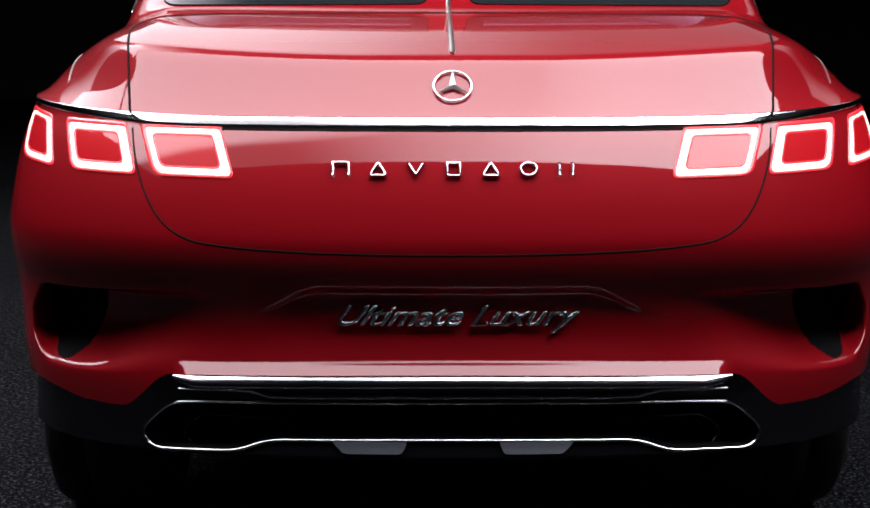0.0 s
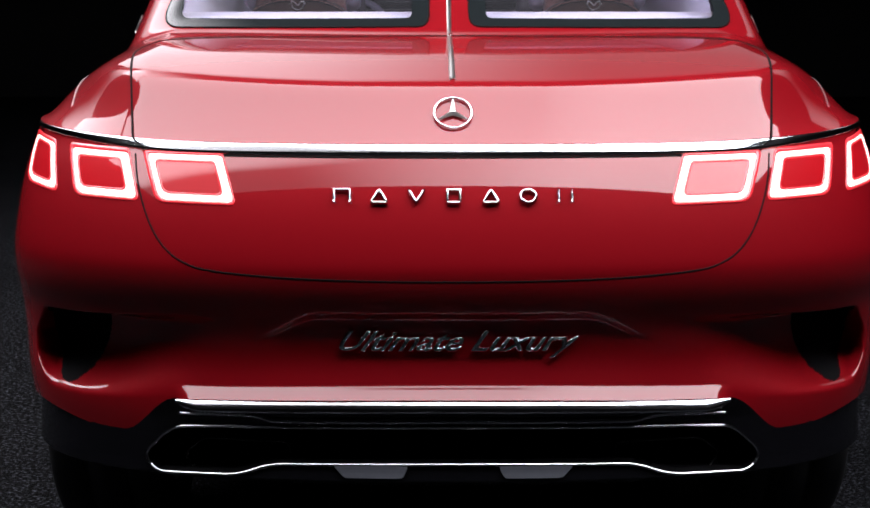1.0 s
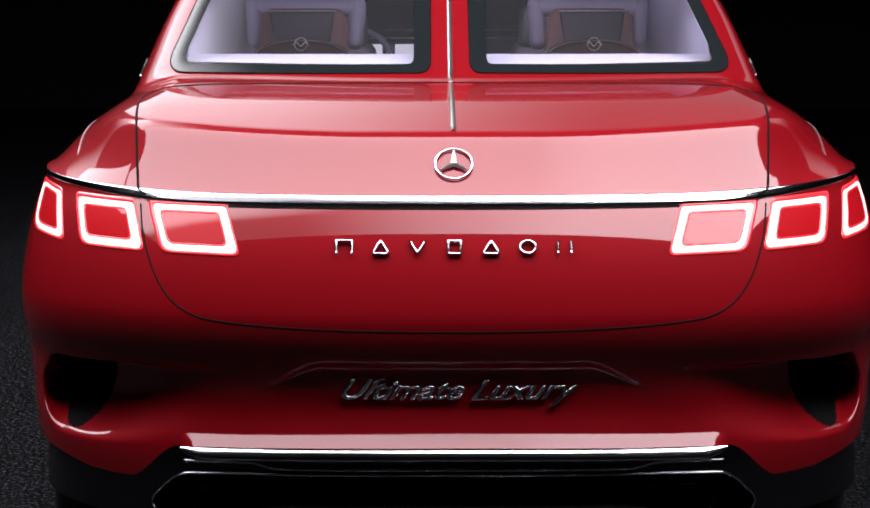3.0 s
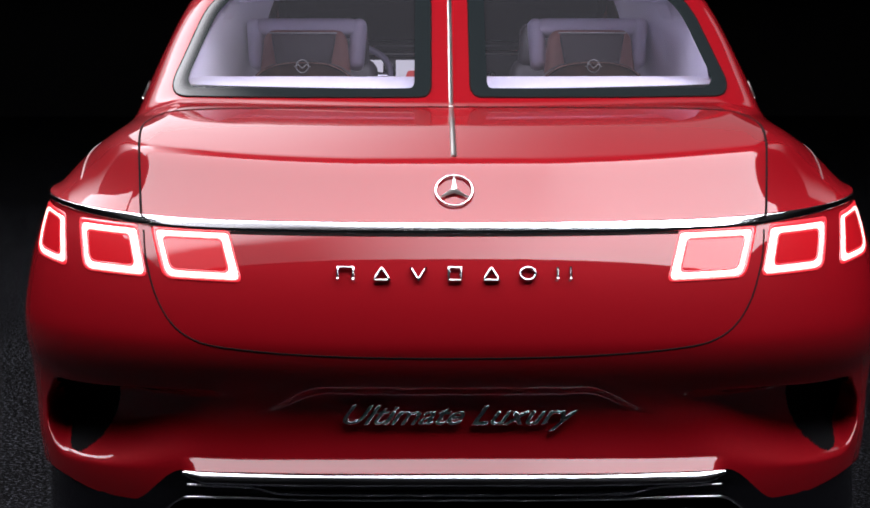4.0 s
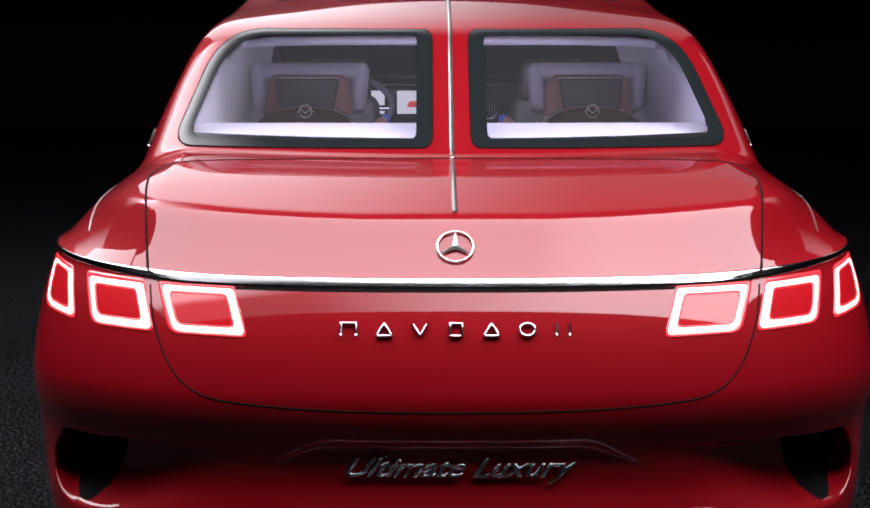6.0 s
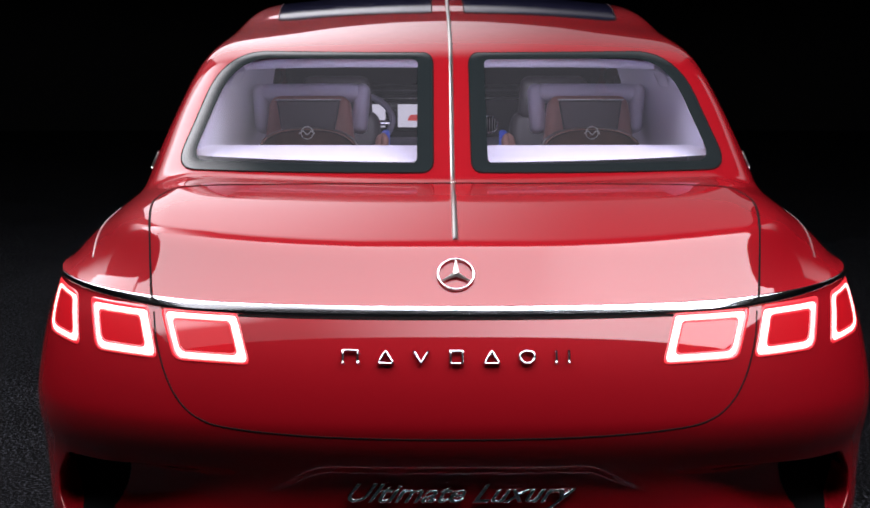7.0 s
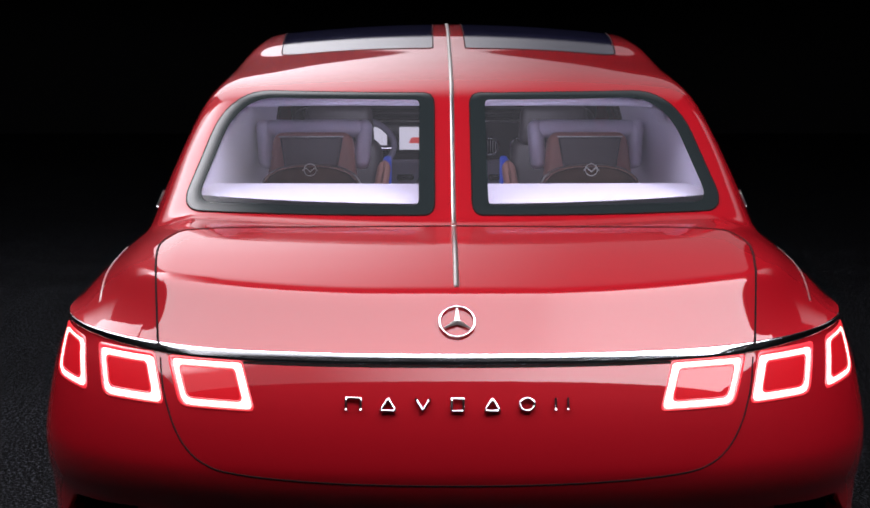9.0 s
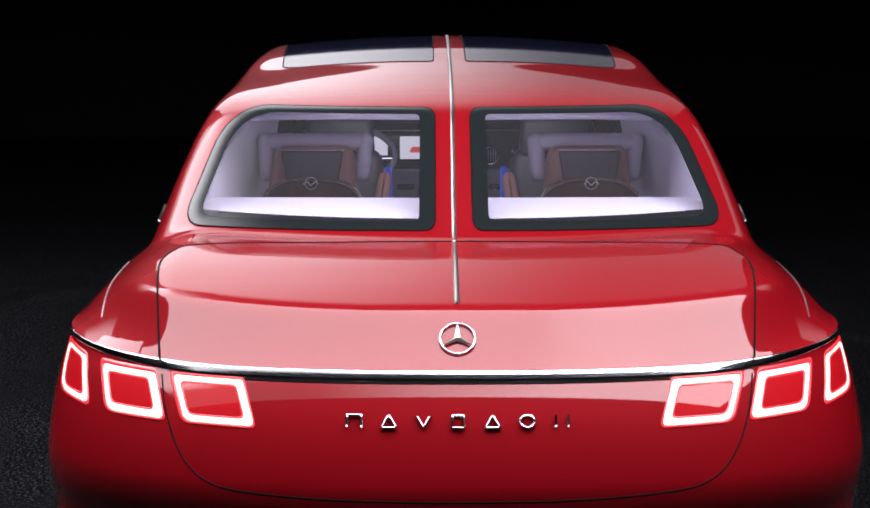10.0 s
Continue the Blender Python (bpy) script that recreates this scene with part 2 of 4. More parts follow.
def hermite(xs, ys):
    """A smooth curve through knots, without overshoot."""
    xs, ys = np.array(xs, float), np.array(ys, float)
    h, d = np.diff(xs), np.diff(ys) / np.diff(xs)
    m = np.zeros(len(xs))
    m[0], m[-1] = d[0], d[-1]
    for i in range(1, len(xs) - 1):
        if d[i - 1] * d[i] > 0:
            w1, w2 = 2 * h[i] + h[i - 1], h[i] + 2 * h[i - 1]
            m[i] = (w1 + w2) / (w1 / d[i - 1] + w2 / d[i])

    def f(x):
        x = np.clip(np.asarray(x, float), xs[0], xs[-1])
        i = np.clip(np.searchsorted(xs, x) - 1, 0, len(xs) - 2)
        t = (x - xs[i]) / h[i]
        return ((1 + 2 * t) * (1 - t) ** 2 * ys[i] + t * (1 - t) ** 2 * h[i] * m[i]
                + t * t * (3 - 2 * t) * ys[i + 1] + t * t * (t - 1) * h[i] * m[i + 1])
    return f


def softened(f, lo, hi, width):
    """The curve f with its changes of slope rounded."""
    s = np.linspace(lo - 4 * width, hi + 4 * width, 3000)
    v = np.where(s > hi, 2 * f(hi) - f(2 * hi - s), np.where(s < lo, f(lo), f(s)))
    k = np.exp(-0.5 * (np.arange(-300, 301) * (s[1] - s[0]) / width) ** 2)
    v = np.convolve(np.pad(v, 300, mode="edge"), k / k.sum(), mode="valid")
    return lambda x: np.interp(np.clip(x, lo, hi), s, v)


def step(a, b, x):
    t = np.clip((np.asarray(x, float) - a) / (b - a), 0, 1)
    return t * t * (3 - 2 * t)


def curve_through(knots, count, closed=False):
    """Evenly spread points on a smooth line through 2D or 3D knots."""
    K = np.array(knots, float)
    k = len(K)
    out = []
    for i in range(k if closed else k - 1):
        p1, p2 = K[i], K[(i + 1) % k]
        p0 = K[i - 1] if closed or i > 0 else 2 * p1 - p2
        p3 = K[(i + 2) % k] if closed or i + 2 < k else 2 * p2 - p1
        for t in np.linspace(0, 1, 24, endpoint=False):
            out.append(0.5 * (2 * p1 + (p2 - p0) * t + (2 * p0 - 5 * p1 + 4 * p2 - p3) * t * t + (3 * p1 - p0 - 3 * p2 + p3) * t ** 3))
    out.append(K[0] if closed else K[-1])
    out = np.array(out)
    s = np.concatenate([[0], np.cumsum(np.linalg.norm(np.diff(out, axis=0), axis=1))])
    want = np.linspace(0, s[-1], count, endpoint=not closed)
    return np.stack([np.interp(want, s, out[:, j]) for j in range(out.shape[1])], -1)


def rounded_polygon(corners, radius, segs=6, straight=6):
    """A closed outline with rounded corners; alike counts give outlines that match point by point."""
    C = np.array(corners, float)
    k = len(C)
    rad = np.broadcast_to(radius, (k,))
    out, starts = [], []
    for i in range(k):
        a, b, c = C[i - 1], C[i], C[(i + 1) % k]
        u, v = (a - b) / np.linalg.norm(a - b), (c - b) / np.linalg.norm(c - b)
        p, q = b + u * rad[i], b + v * rad[i]
        out.append([(1 - t) ** 2 * p + 2 * t * (1 - t) * b + t * t * q for t in np.linspace(0, 1, segs)])
    pts = []
    for i in range(k):
        pts += out[i]
        p, q = out[i][-1], out[(i + 1) % k][0]
        pts += [p + (q - p) * t for t in np.linspace(0, 1, straight + 2)[1:-1]]
    return np.array(pts)


def inset(corners, d):
    """The polygon with every side moved inwards by d (a number or one for each side)."""
    C = np.array(corners, float)
    k = len(C)
    d = np.broadcast_to(d, (k,))
    area = sum(C[i][0] * C[(i + 1) % k][1] - C[(i + 1) % k][0] * C[i][1] for i in range(k))
    sgn = 1 if area > 0 else -1
    lines = []
    for i in range(k):
        t = C[(i + 1) % k] - C[i]
        t /= np.linalg.norm(t)
        n = sgn * np.array((-t[1], t[0]))
        lines.append((C[i] + n * d[i], t))
    out = []
    for i in range(k):
        (p, u), (q, v) = lines[i - 1], lines[i]
        out.append(p + u * np.linalg.solve(np.stack([u, -v], 1), q - p)[0])
    return np.array(out)


def inside(poly, x, y):
    """Which points lie in the outline."""
    P = np.array(poly)
    r = np.zeros(np.shape(x), bool)
    for (x1, y1), (x2, y2) in zip(P, np.roll(P, -1, 0)):
        hit = ((y1 > y) != (y2 > y)) & (x < (x2 - x1) * (y - y1) / (y2 - y1 + 1e-12) + x1)
        r ^= hit
    return r


# ---- the shape of the car ----
ZTOP, SWEEP, CORNER, WIDE = 1.088, 0.55, 2.4, 0.978
FRONT = 5.15
rear_y = softened(hermite([0.45, 0.50, 0.56, 0.60, 0.64, 0.68, 0.72, 0.76, 0.80, 0.83, 0.86, 0.90, 0.93, 0.971, 1.02, 1.045, 1.068, 1.088, 1.116],
                          [-0.074, -0.076, -0.070, -0.057, -0.050, -0.052, -0.064, -0.090, -0.104, -0.1065, -0.1005, -0.0885, -0.0775, -0.0592, -0.0316, -0.0151, 0.0015, 0.0165, 0.0375]),
                  0.45, 1.116, 0.012)
half_width = hermite([0.45, 0.55, 0.68, 0.82, 0.95, 1.03, 1.088, 1.12], [0.985, 1.0, 1.013, 1.019, 1.008, 0.994, WIDE, WIDE])


def edge_lift(ax):
    """How far the tail edge rises towards the flanks."""
    return 0.022 * np.clip((np.abs(ax) - 0.45) / 0.528, 0, 1) ** 2.5


def plan(q):
    q = np.clip(np.abs(q), 0, 1)
    return 1 - (1 - q ** CORNER) ** (1 / CORNER)


def scoop(ax, z):
    """Depth of the corner scoop: a sharp upper lip, a round outer end, a soft ramp inwards and below."""
    lip = 0.722 - 0.016 * step(0.55, 0.90, ax)
    end = 0.905 + 0.03 * step(0.52, 0.60, z) - 0.03 * step(0.63, 0.71, z)
    inner = step(0.50, 0.86, ax)
    low = 0.525 + 0.02 * (1 - inner)
    soft = 0.06 + 0.09 * (1 - inner)
    return (0.115 * inner ** 1.3 + 0.012 * step(0.44, 0.60, ax)) * step(-0.004, 0.020, lip - z) * (1 - step(-0.022, 0.018, ax - end)) * step(0, 1, (z - low) / soft)


def rear(x, z):
    """y of the tail below the bright strip, with the badge recess and the corner vents."""
    x, z = np.asarray(x, float), np.asarray(z, float)
    y = rear_y(z) + SWEEP * plan(x / half_width(z))
    ax = np.abs(x)
    lip = 0.738 - 0.055 * step(0.28, 0.43, ax)
    y = y + 0.012 * step(-0.004, 0.016, lip - z) * step(0.57, 0.71, z) * (1 - step(0.34, 0.46, ax))
    droop = 0.014 * np.clip(ax / 0.6, 0, 1) ** 2
    y = y - 0.024 * np.clip((0.582 - droop - z) / 0.032, 0, 1.3) * (1 - step(0.565, 0.61, ax))
    y = y + scoop(ax, z)
    return y


def rear_point(x, z, out=0.0):
    x, z = np.asarray(x, float), np.asarray(z, float)
    e = 2e-3
    y = rear(x, z)
    n = np.stack([(rear(x + e, z) - rear(x - e, z)) / (2 * e), -np.ones_like(y), (rear(x, z + e) - rear(x, z - e)) / (2 * e)], -1)
    n /= np.linalg.norm(n, axis=-1)[..., None]
    return np.stack([x, y, z], -1) + n * np.asarray(out)[..., None], n


deck_z = softened(hermite([-0.1, 0.0, 0.13, 0.17, 0.3, 0.42, 0.54, 0.66, 0.9, 1.2, 2.0, 3.4, 3.9, 4.7, 5.15], [1.158, 1.181, 1.211, 1.2205, 1.250, 1.273, 1.289, 1.300, 1.31, 1.27, 1.2, 1.2, 1.19, 1.12, 1.06]), -0.1, 5.15, 0.018)
roof_z = softened(hermite([0.3, 0.60, 0.66, 0.71, 0.80, 1.12, 1.22, 1.5, 1.85, 2.3, 2.7, 3.2, 3.7, 4.2, 4.6], [1.06, 1.258, 1.305, 1.340, 1.398, 1.60, 1.630, 1.672, 1.705, 1.745, 1.755, 1.72, 1.59, 1.30, 1.03]), 0.3, 4.6, 0.03)
cabin_w = hermite([0.5, 0.8, 1.1, 1.5, 2.6, 3.2, 3.9], [0.76, 0.798, 0.824, 0.829, 0.829, 0.81, 0.75])
edge_fall = hermite([0, 0.5, 0.70, 0.76, 0.82, 0.88, 0.93, 0.975, 1.0], [1, 0.99, 0.958, 0.895, 0.78, 0.60, 0.39, 0.155, 0.0])
edge_top = hermite([0, 3.2, 4.2, 5.15], [1.088, 1.088, 1.03, 0.95])


def top(x, y):
    """Height of the upper body: boot, wings and cabin."""
    x, y = np.asarray(x, float), np.asarray(y, float)
    ax = np.abs(x)
    y0 = rear_y(ZTOP + edge_lift(ax)) + SWEEP * plan(ax / WIDE)
    zt = edge_top(y) + edge_lift(ax)
    run = np.maximum(0.108, 0.130 + 0.02 * (ax / 0.7) ** 4 - y0) + 0.12 * step(0.68, 0.95, ax)
    hard = 14 - 9.5 * step(0.68, 0.86, ax)
    t = np.clip((y - y0) / run, 0, 3)
    rise = 1 - np.logaddexp(0, (1 - t) * hard) / hard
    base = 1 - np.log1p(np.exp(hard)) / hard
    rise = (rise - base) / (1 - base)
    nose = 1 - step(FRONT - 0.35, FRONT, y) * 0.6
    d = zt + (deck_z(y) - zt) * edge_fall(ax / WIDE) * np.clip(rise, 0, 1) * nose
    # the cabin: screen and roof, rounded into sides that lean inwards
    ye = y - 0.14 * (ax / 0.717) ** 2 * (1 - step(1.7, 2.7, y))
    c = roof_z(ye) - (0.008 + 0.026 * step(1.1, 1.9, y)) * (ax / 0.6) ** 2
    side = 1.31 + (cabin_w(y) - ax) * 2.7
    k = 0.05
    c = np.minimum(c, side) - k * np.log1p(np.exp(-np.abs(c - side) / k))
    c = np.maximum(c, 1.0)
    k = 0.012
    return np.maximum(d, c) + k * np.log1p(np.exp(-np.abs(d - c) / k)) * step(0.30, 0.55, y)


def top_point(x, y, out=0.0):
    x, y = np.asarray(x, float), np.asarray(y, float)
    e = 2e-3
    z = top(x, y)
    n = np.stack([-(top(x + e, y) - top(x - e, y)) / (2 * e), -(top(x, y + e) - top(x, y - e)) / (2 * e), np.ones_like(z)], -1)
    n /= np.linalg.norm(n, axis=-1)[..., None]
    return np.stack([x, y, z], -1) + n * np.asarray(out)[..., None], n


def window_point(x, z, out=0.0):
    """A point of the rear screen by its x and z."""
    x, z = np.asarray(x, float), np.asarray(z, float)
    lo, hi = np.full(x.shape, 0.60), np.full(x.shape, 1.60)
    for _ in range(40):
        mid = (lo + hi) / 2
        low = top(x, mid) < z
        lo, hi = np.where(low, mid, lo), np.where(low, hi, mid)
    return top_point(x, (lo + hi) / 2, out)


def grid_normals(V):
    """Smooth normals of a grid of points."""
    a, b = np.gradient(V, axis=0), np.gradient(V, axis=1)
    n = np.cross(a, b)
    return n / (np.linalg.norm(n, axis=-1)[..., None] + 1e-12)


def grid_part(name, V, N, keep, mat, parent, label=""):
    """The kept cells of a grid as one mesh with the normals of the whole."""
    r, c = V.shape[:2]
    ids = np.arange(r * c).reshape(r, c)
    q = np.stack([ids[:-1, :-1], ids[1:, :-1], ids[1:, 1:], ids[:-1, 1:]], -1)[keep]
    P, M = V.reshape(-1, 3), N.reshape(-1, 3)
    face = np.cross(P[q[:, 2]] - P[q[:, 0]], P[q[:, 3]] - P[q[:, 1]])
    if (face * M[q[:, 0]]).sum() < 0:
        q = q[:, ::-1]
    used, inv = np.unique(q.ravel(), return_inverse=True)
    me = mesh_of(name, V.reshape(-1, 3)[used], inv.reshape(-1, 4), mat, N.reshape(-1, 3)[used])
    return part(name, me, parent, label)


def seam(name, P, N, parent, radius=0.0021, mat=None, label=""):
    return part(name, tube_mesh(name, P, radius, mat or SEAM, 8, normal=N, flat=0.5), parent, label)


# ---- studio ----
def studio():
    n = 60
    xs = np.linspace(-15, 15, n)
    V = [(x, y + 3, 0.0) for y in xs for x in xs]
    F = [(j * n + i, j * n + i + 1, (j + 1) * n + i + 1, (j + 1) * n + i) for j in range(n - 1) for i in range(n - 1)]
    tagged(new("floor", mesh_of("floor", V, F, ASPHALT)), "dark damp asphalt studio floor with fine grit and painted glints", "floor", kind="structure")
    for name, size, place in (("wall_north", (30.4, 0.2, 9), (0, 18.1, 4.5)), ("wall_south", (30.4, 0.2, 9), (0, -12.1, 4.5)),
                              ("wall_east", (0.2, 30, 9), (15.1, 3, 4.5)), ("wall_west", (0.2, 30, 9), (-15.1, 3, 4.5)),
                              ("ceiling", (30.4, 30.4, 0.2), (0, 3, 9.1))):
        ob = new(name, rounded_box(name, WALLDARK, size, pose(*place), 0.02, 1))
        tagged(ob, "matt black studio " + ("ceiling" if name == "ceiling" else "wall cloth"), "ceiling" if name == "ceiling" else "wall", kind="structure")


studio()


# ---- the car ----
car = new("car")
tagged(car, "glossy red luxury saloon with lit tail lamps parked on dark asphalt", "car")

# outlines, as x and z on the tail or x and y on the boot
lid_low = rounded_polygon([(-0.70, 1.2), (-0.648, 0.915), (-0.565, 0.832), (0, 0.806), (0.565, 0.832), (0.648, 0.915), (0.70, 1.2)], [0.01, 0.10, 0.07, 0.2, 0.07, 0.10, 0.01], 8)
lid_up = rounded_polygon([(-0.688, -0.05), (-0.716, 0.25), (-0.752, 0.622), (0, 0.616), (0.752, 0.622), (0.716, 0.25), (0.688, -0.05)], [0.01, 0.1, 0.12, 0.2, 0.12, 0.1, 0.01], 10)

vent_line = rounded_polygon([(0.905, 0.703), (0.928, 0.630), (0.880, 0.532), (0.812, 0.558), (0.765, 0.645), (0.765, 0.706)], [0.02, 0.04, 0.03, 0.04, 0.04, 0.02], 6, 5)


def build_body():
    # tail, flanks and nose below the strip: one ring of columns, many rows
    half = 300
    phi = np.linspace(0, math.pi / 2, half)
    rows = np.linspace(0, 1, 190)
    side_y = np.linspace(0, 1, 90)[1:]
    nose_phi = np.linspace(0, math.pi / 2, 30)[::-1][1:]

    def low_edge(x, y):
        ax = np.abs(x)
        z = 0.555 - 0.014 * np.clip(ax / 0.6, 0, 1) ** 2 - 0.082 * step(0.60, 0.72, ax) + 0.03 * step(0.76, 0.97, ax)
        z = np.where(y > 0.42, 0.489 - 0.10 * step(1.4, 1.7, y), z)
        for axle in (0.93, 4.12):
            z = np.maximum(z, 0.42 + np.sqrt(np.clip(0.475 ** 2 - (y - axle) ** 2, 0, None)))
        return z
    cols_x = np.sin(phi)
    V = np.zeros((len(rows), half + len(side_y) + len(nose_phi), 3))
    for i, v in enumerate(rows):
        for block in (0, 1, 2):
            sl = (slice(0, half), slice(half, half + len(side_y)), slice(half + len(side_y), None))[block]
            # two passes settle the height with the edge that depends on the place
            z = np.full(V[i, sl].shape[0], 0.8)
            for _ in range(3):
                if block == 0:
                    x = half_width(z) * cols_x
                    y = rear(x, z)
                elif block == 1:
                    y0 = rear_y(z) + SWEEP
                    y = y0 + (FRONT - 0.5 - y0) * side_y
                    x = half_width(z)
                else:
                    x = half_width(z) * np.sin(nose_phi)
                    y = FRONT - 0.5 * plan(np.sin(nose_phi)) + 0 * z
                zl, zt = low_edge(x, y), edge_top(y) + edge_lift(x)
                z = zl + (zt - zl) * v
            V[i, sl] = np.stack([x, y, z], -1)
    right = V
    left = right[:, ::-1].copy()
    left[..., 0] *= -1
    V = np.concatenate([left[:, :-1], right], 1)
    N = grid_normals(V)
    N = -N if N[100, V.shape[1] // 2, 1] > 0 else N
    C = (V[:-1, :-1] + V[1:, 1:]) / 2
    near = C[..., 1] < 0.6
    ax = np.abs(C[..., 0])
    lid = near & inside(lid_low, C[..., 0], C[..., 2])
    vents = [near & inside(vent_line * (s, 1), C[..., 0], C[..., 2]) for s in (-1, 1)]
    for cells in vents:
        grid_part("corner_vent", V, N, cells, MESHBLACK, car, "black recessed corner vent")
    grid_part("lower_body", V, N, ~lid & ~vents[0] & ~vents[1], RED, car, "glossy red painted flanks and bumper")
    lid_ob = grid_part("boot_lid", V, N, lid, RED, car, "glossy red boot lid")

    # wings, boot top, pillars and roof above the strip
    u = np.sin(np.linspace(-math.pi / 2, math.pi / 2, 281))
    grid_x = u * WIDE
    h = np.concatenate([np.linspace(0, 0.16, 44)[:-1], np.linspace(0.16, 2.3, 240)[:-1], np.linspace(2.3, FRONT, 110)])
    X = np.tile(grid_x, (len(h), 1))
    y0 = rear_y(ZTOP + edge_lift(grid_x)) + SWEEP * plan(u)
    yf = FRONT - 0.5 * plan(u)
    Y = y0[None] + (h[:, None] / FRONT) * (yf - y0)[None]
    near_y = y0[None] + h[:, None]
    w = step(0.3, 2.0, h)[:, None]
    Y = near_y * (1 - w) + Y * w
    Y = np.minimum(Y, yf[None])
    Z = top(X, Y)
    V = np.stack([X, Y, Z], -1)
    N = grid_normals(V)
    N = -N if N[150, 140, 2] < 0 else N
    C = (V[:-1, :-1] + V[1:, 1:]) / 2
    cx, cy, cz = C[..., 0], C[..., 1], C[..., 2]
    hole = np.zeros(cx.shape, bool)
    for s in (-1, 1):
        hole |= inside(window_hole * (s, 1), cx, cz) & (cy > 0.6) & (cy < 1.5)
    sun = np.zeros(cx.shape, bool)
    for s in (-1, 1):
        sun |= inside(roof_pane * (s, 1), cx, cy)
    q = np.abs(cx) / cabin_w(cy)
    side_win = (cz > 1.26) & (cz < 1.60) & (cy > 1.45) & (cy < 3.4) & (q > 0.80) & ~sun
    screen = (cy > 3.42) & (cy < 4.25) & (np.abs(cx) < 0.68) & (cz > 1.24)
    lid = inside(lid_up, cx, cy)
    grid_part("upper_body", V, N, ~hole & ~sun & ~lid & ~side_win & ~screen, RED, car, "glossy red wings, pillars and roof")
    grid_part("boot_top", V, N, lid, RED, lid_ob, "glossy red upper boot panel")
    for s in (-1, 1):
        grid_part("side_window", V, N, side_win & (cx * s > 0), DARKGLASS, car, "dark tinted side glass")
        grid_part("roof_pane", V, N, sun & (cx * s > 0), DARKGLASS, car, "dark panoramic roof glass")
    grid_part("windscreen", V, N, screen, DARKGLASS, car, "dark windscreen glass")
    return lid_ob


window_corners = [(0.050, 1.318), (0.738, 1.312), (0.640, 1.606), (0.050, 1.606)]
window_radii = [0.03, 0.06, 0.12, 0.03]
inner_corners = inset(window_corners, [0.020, 0.036, 0.017, 0.042])
window_outer = rounded_polygon(window_corners, window_radii, 10, 10)
window_inner = rounded_polygon(inner_corners, [0.016, 0.045, 0.11, 0.016], 10, 10)
window_hole = rounded_polygon(inset(window_corners, [0.012, 0.02, 0.009, 0.02]), [0.02, 0.055, 0.115, 0.02], 10, 10)
roof_pane = rounded_polygon([(0.052, 1.84), (0.545, 1.90), (0.60, 2.9), (0.052, 3.0)], [0.03, 0.08, 0.05, 0.03], 8)
lid = build_body()


def ring_mesh(name, outer, inner, mapper, mat, lift=0.002, crown=0.003, across=4):
    """A band between two matching outlines laid on a surface."""
    k = len(outer)
    rowsv, rowsn = [], []
    for j in range(across + 1):
        t = j / across
        flat = outer * (1 - t) + inner * t
        P, n = mapper(flat[:, 0], flat[:, 1], np.full(k, lift + crown * math.sin(math.pi * t)))
        rowsv.append(P)
    V = np.concatenate(rowsv)
    F = []
    for j in range(across):
        for i in range(k):
            i2 = (i + 1) % k
            F.append((j * k + i, j * k + i2, (j + 1) * k + i2, (j + 1) * k + i))
    return facing(mesh_of(name, V, F, mat), n)


def facing(me, n):
    """Turns a mesh over where its faces look against the surface."""
    if sum(p.normal.dot(Vector(n.mean(0))) for p in me.polygons) < 0:
        me.flip_normals()
    return me


def patch_mesh(name, outline, mapper, mat, lift=0.001, rings=9):
    """A filled outline laid on a surface."""
    k = len(outline)
    mid = outline.mean(0)
    V, F = [], []
    for j in range(rings):
        t = j / rings
        flat = outline * (1 - t) + mid * t
        P, n = mapper(flat[:, 0], flat[:, 1], np.full(k, lift))
        V.append(P)
        if j:
            for i in range(k):
                i2 = (i + 1) % k
                F.append(((j - 1) * k + i, (j - 1) * k + i2, j * k + i2, j * k + i))
    V.append(mapper(mid[:1], mid[1:], np.full(1, lift))[0])
    c = rings * k
    F += [((rings - 1) * k + i, (rings - 1) * k + (i + 1) % k, c) for i in range(k)]
    return facing(mesh_of(name, np.concatenate(V), F, mat), n)


# seams of the boot lid
s_low = curve_through([(-0.690, 1.06), (-0.678, 1.0), (-0.652, 0.93), (-0.618, 0.878), (-0.572, 0.845), (-0.50, 0.828), (-0.3, 0.816), (0, 0.812),
                       (0.3, 0.816), (0.50, 0.828), (0.572, 0.845), (0.618, 0.878), (0.652, 0.93), (0.678, 1.0), (0.690, 1.06)], 220)
seam("lid_seam", *rear_point(s_low[:, 0], s_low[:, 1], np.zeros(220)), car)
s_up = curve_through([(-0.690, 0.098), (-0.703, 0.16), (-0.728, 0.32), (-0.744, 0.46), (-0.744, 0.54), (-0.722, 0.600), (-0.67, 0.622), (-0.4, 0.618), (0, 0.616),
                      (0.4, 0.618), (0.67, 0.622), (0.722, 0.600), (0.744, 0.54), (0.744, 0.46), (0.728, 0.32), (0.703, 0.16), (0.690, 0.098)], 300)
seam("lid_seam", *top_point(s_up[:, 0], s_up[:, 1], np.full(300, 0.0005)), car, 0.003)

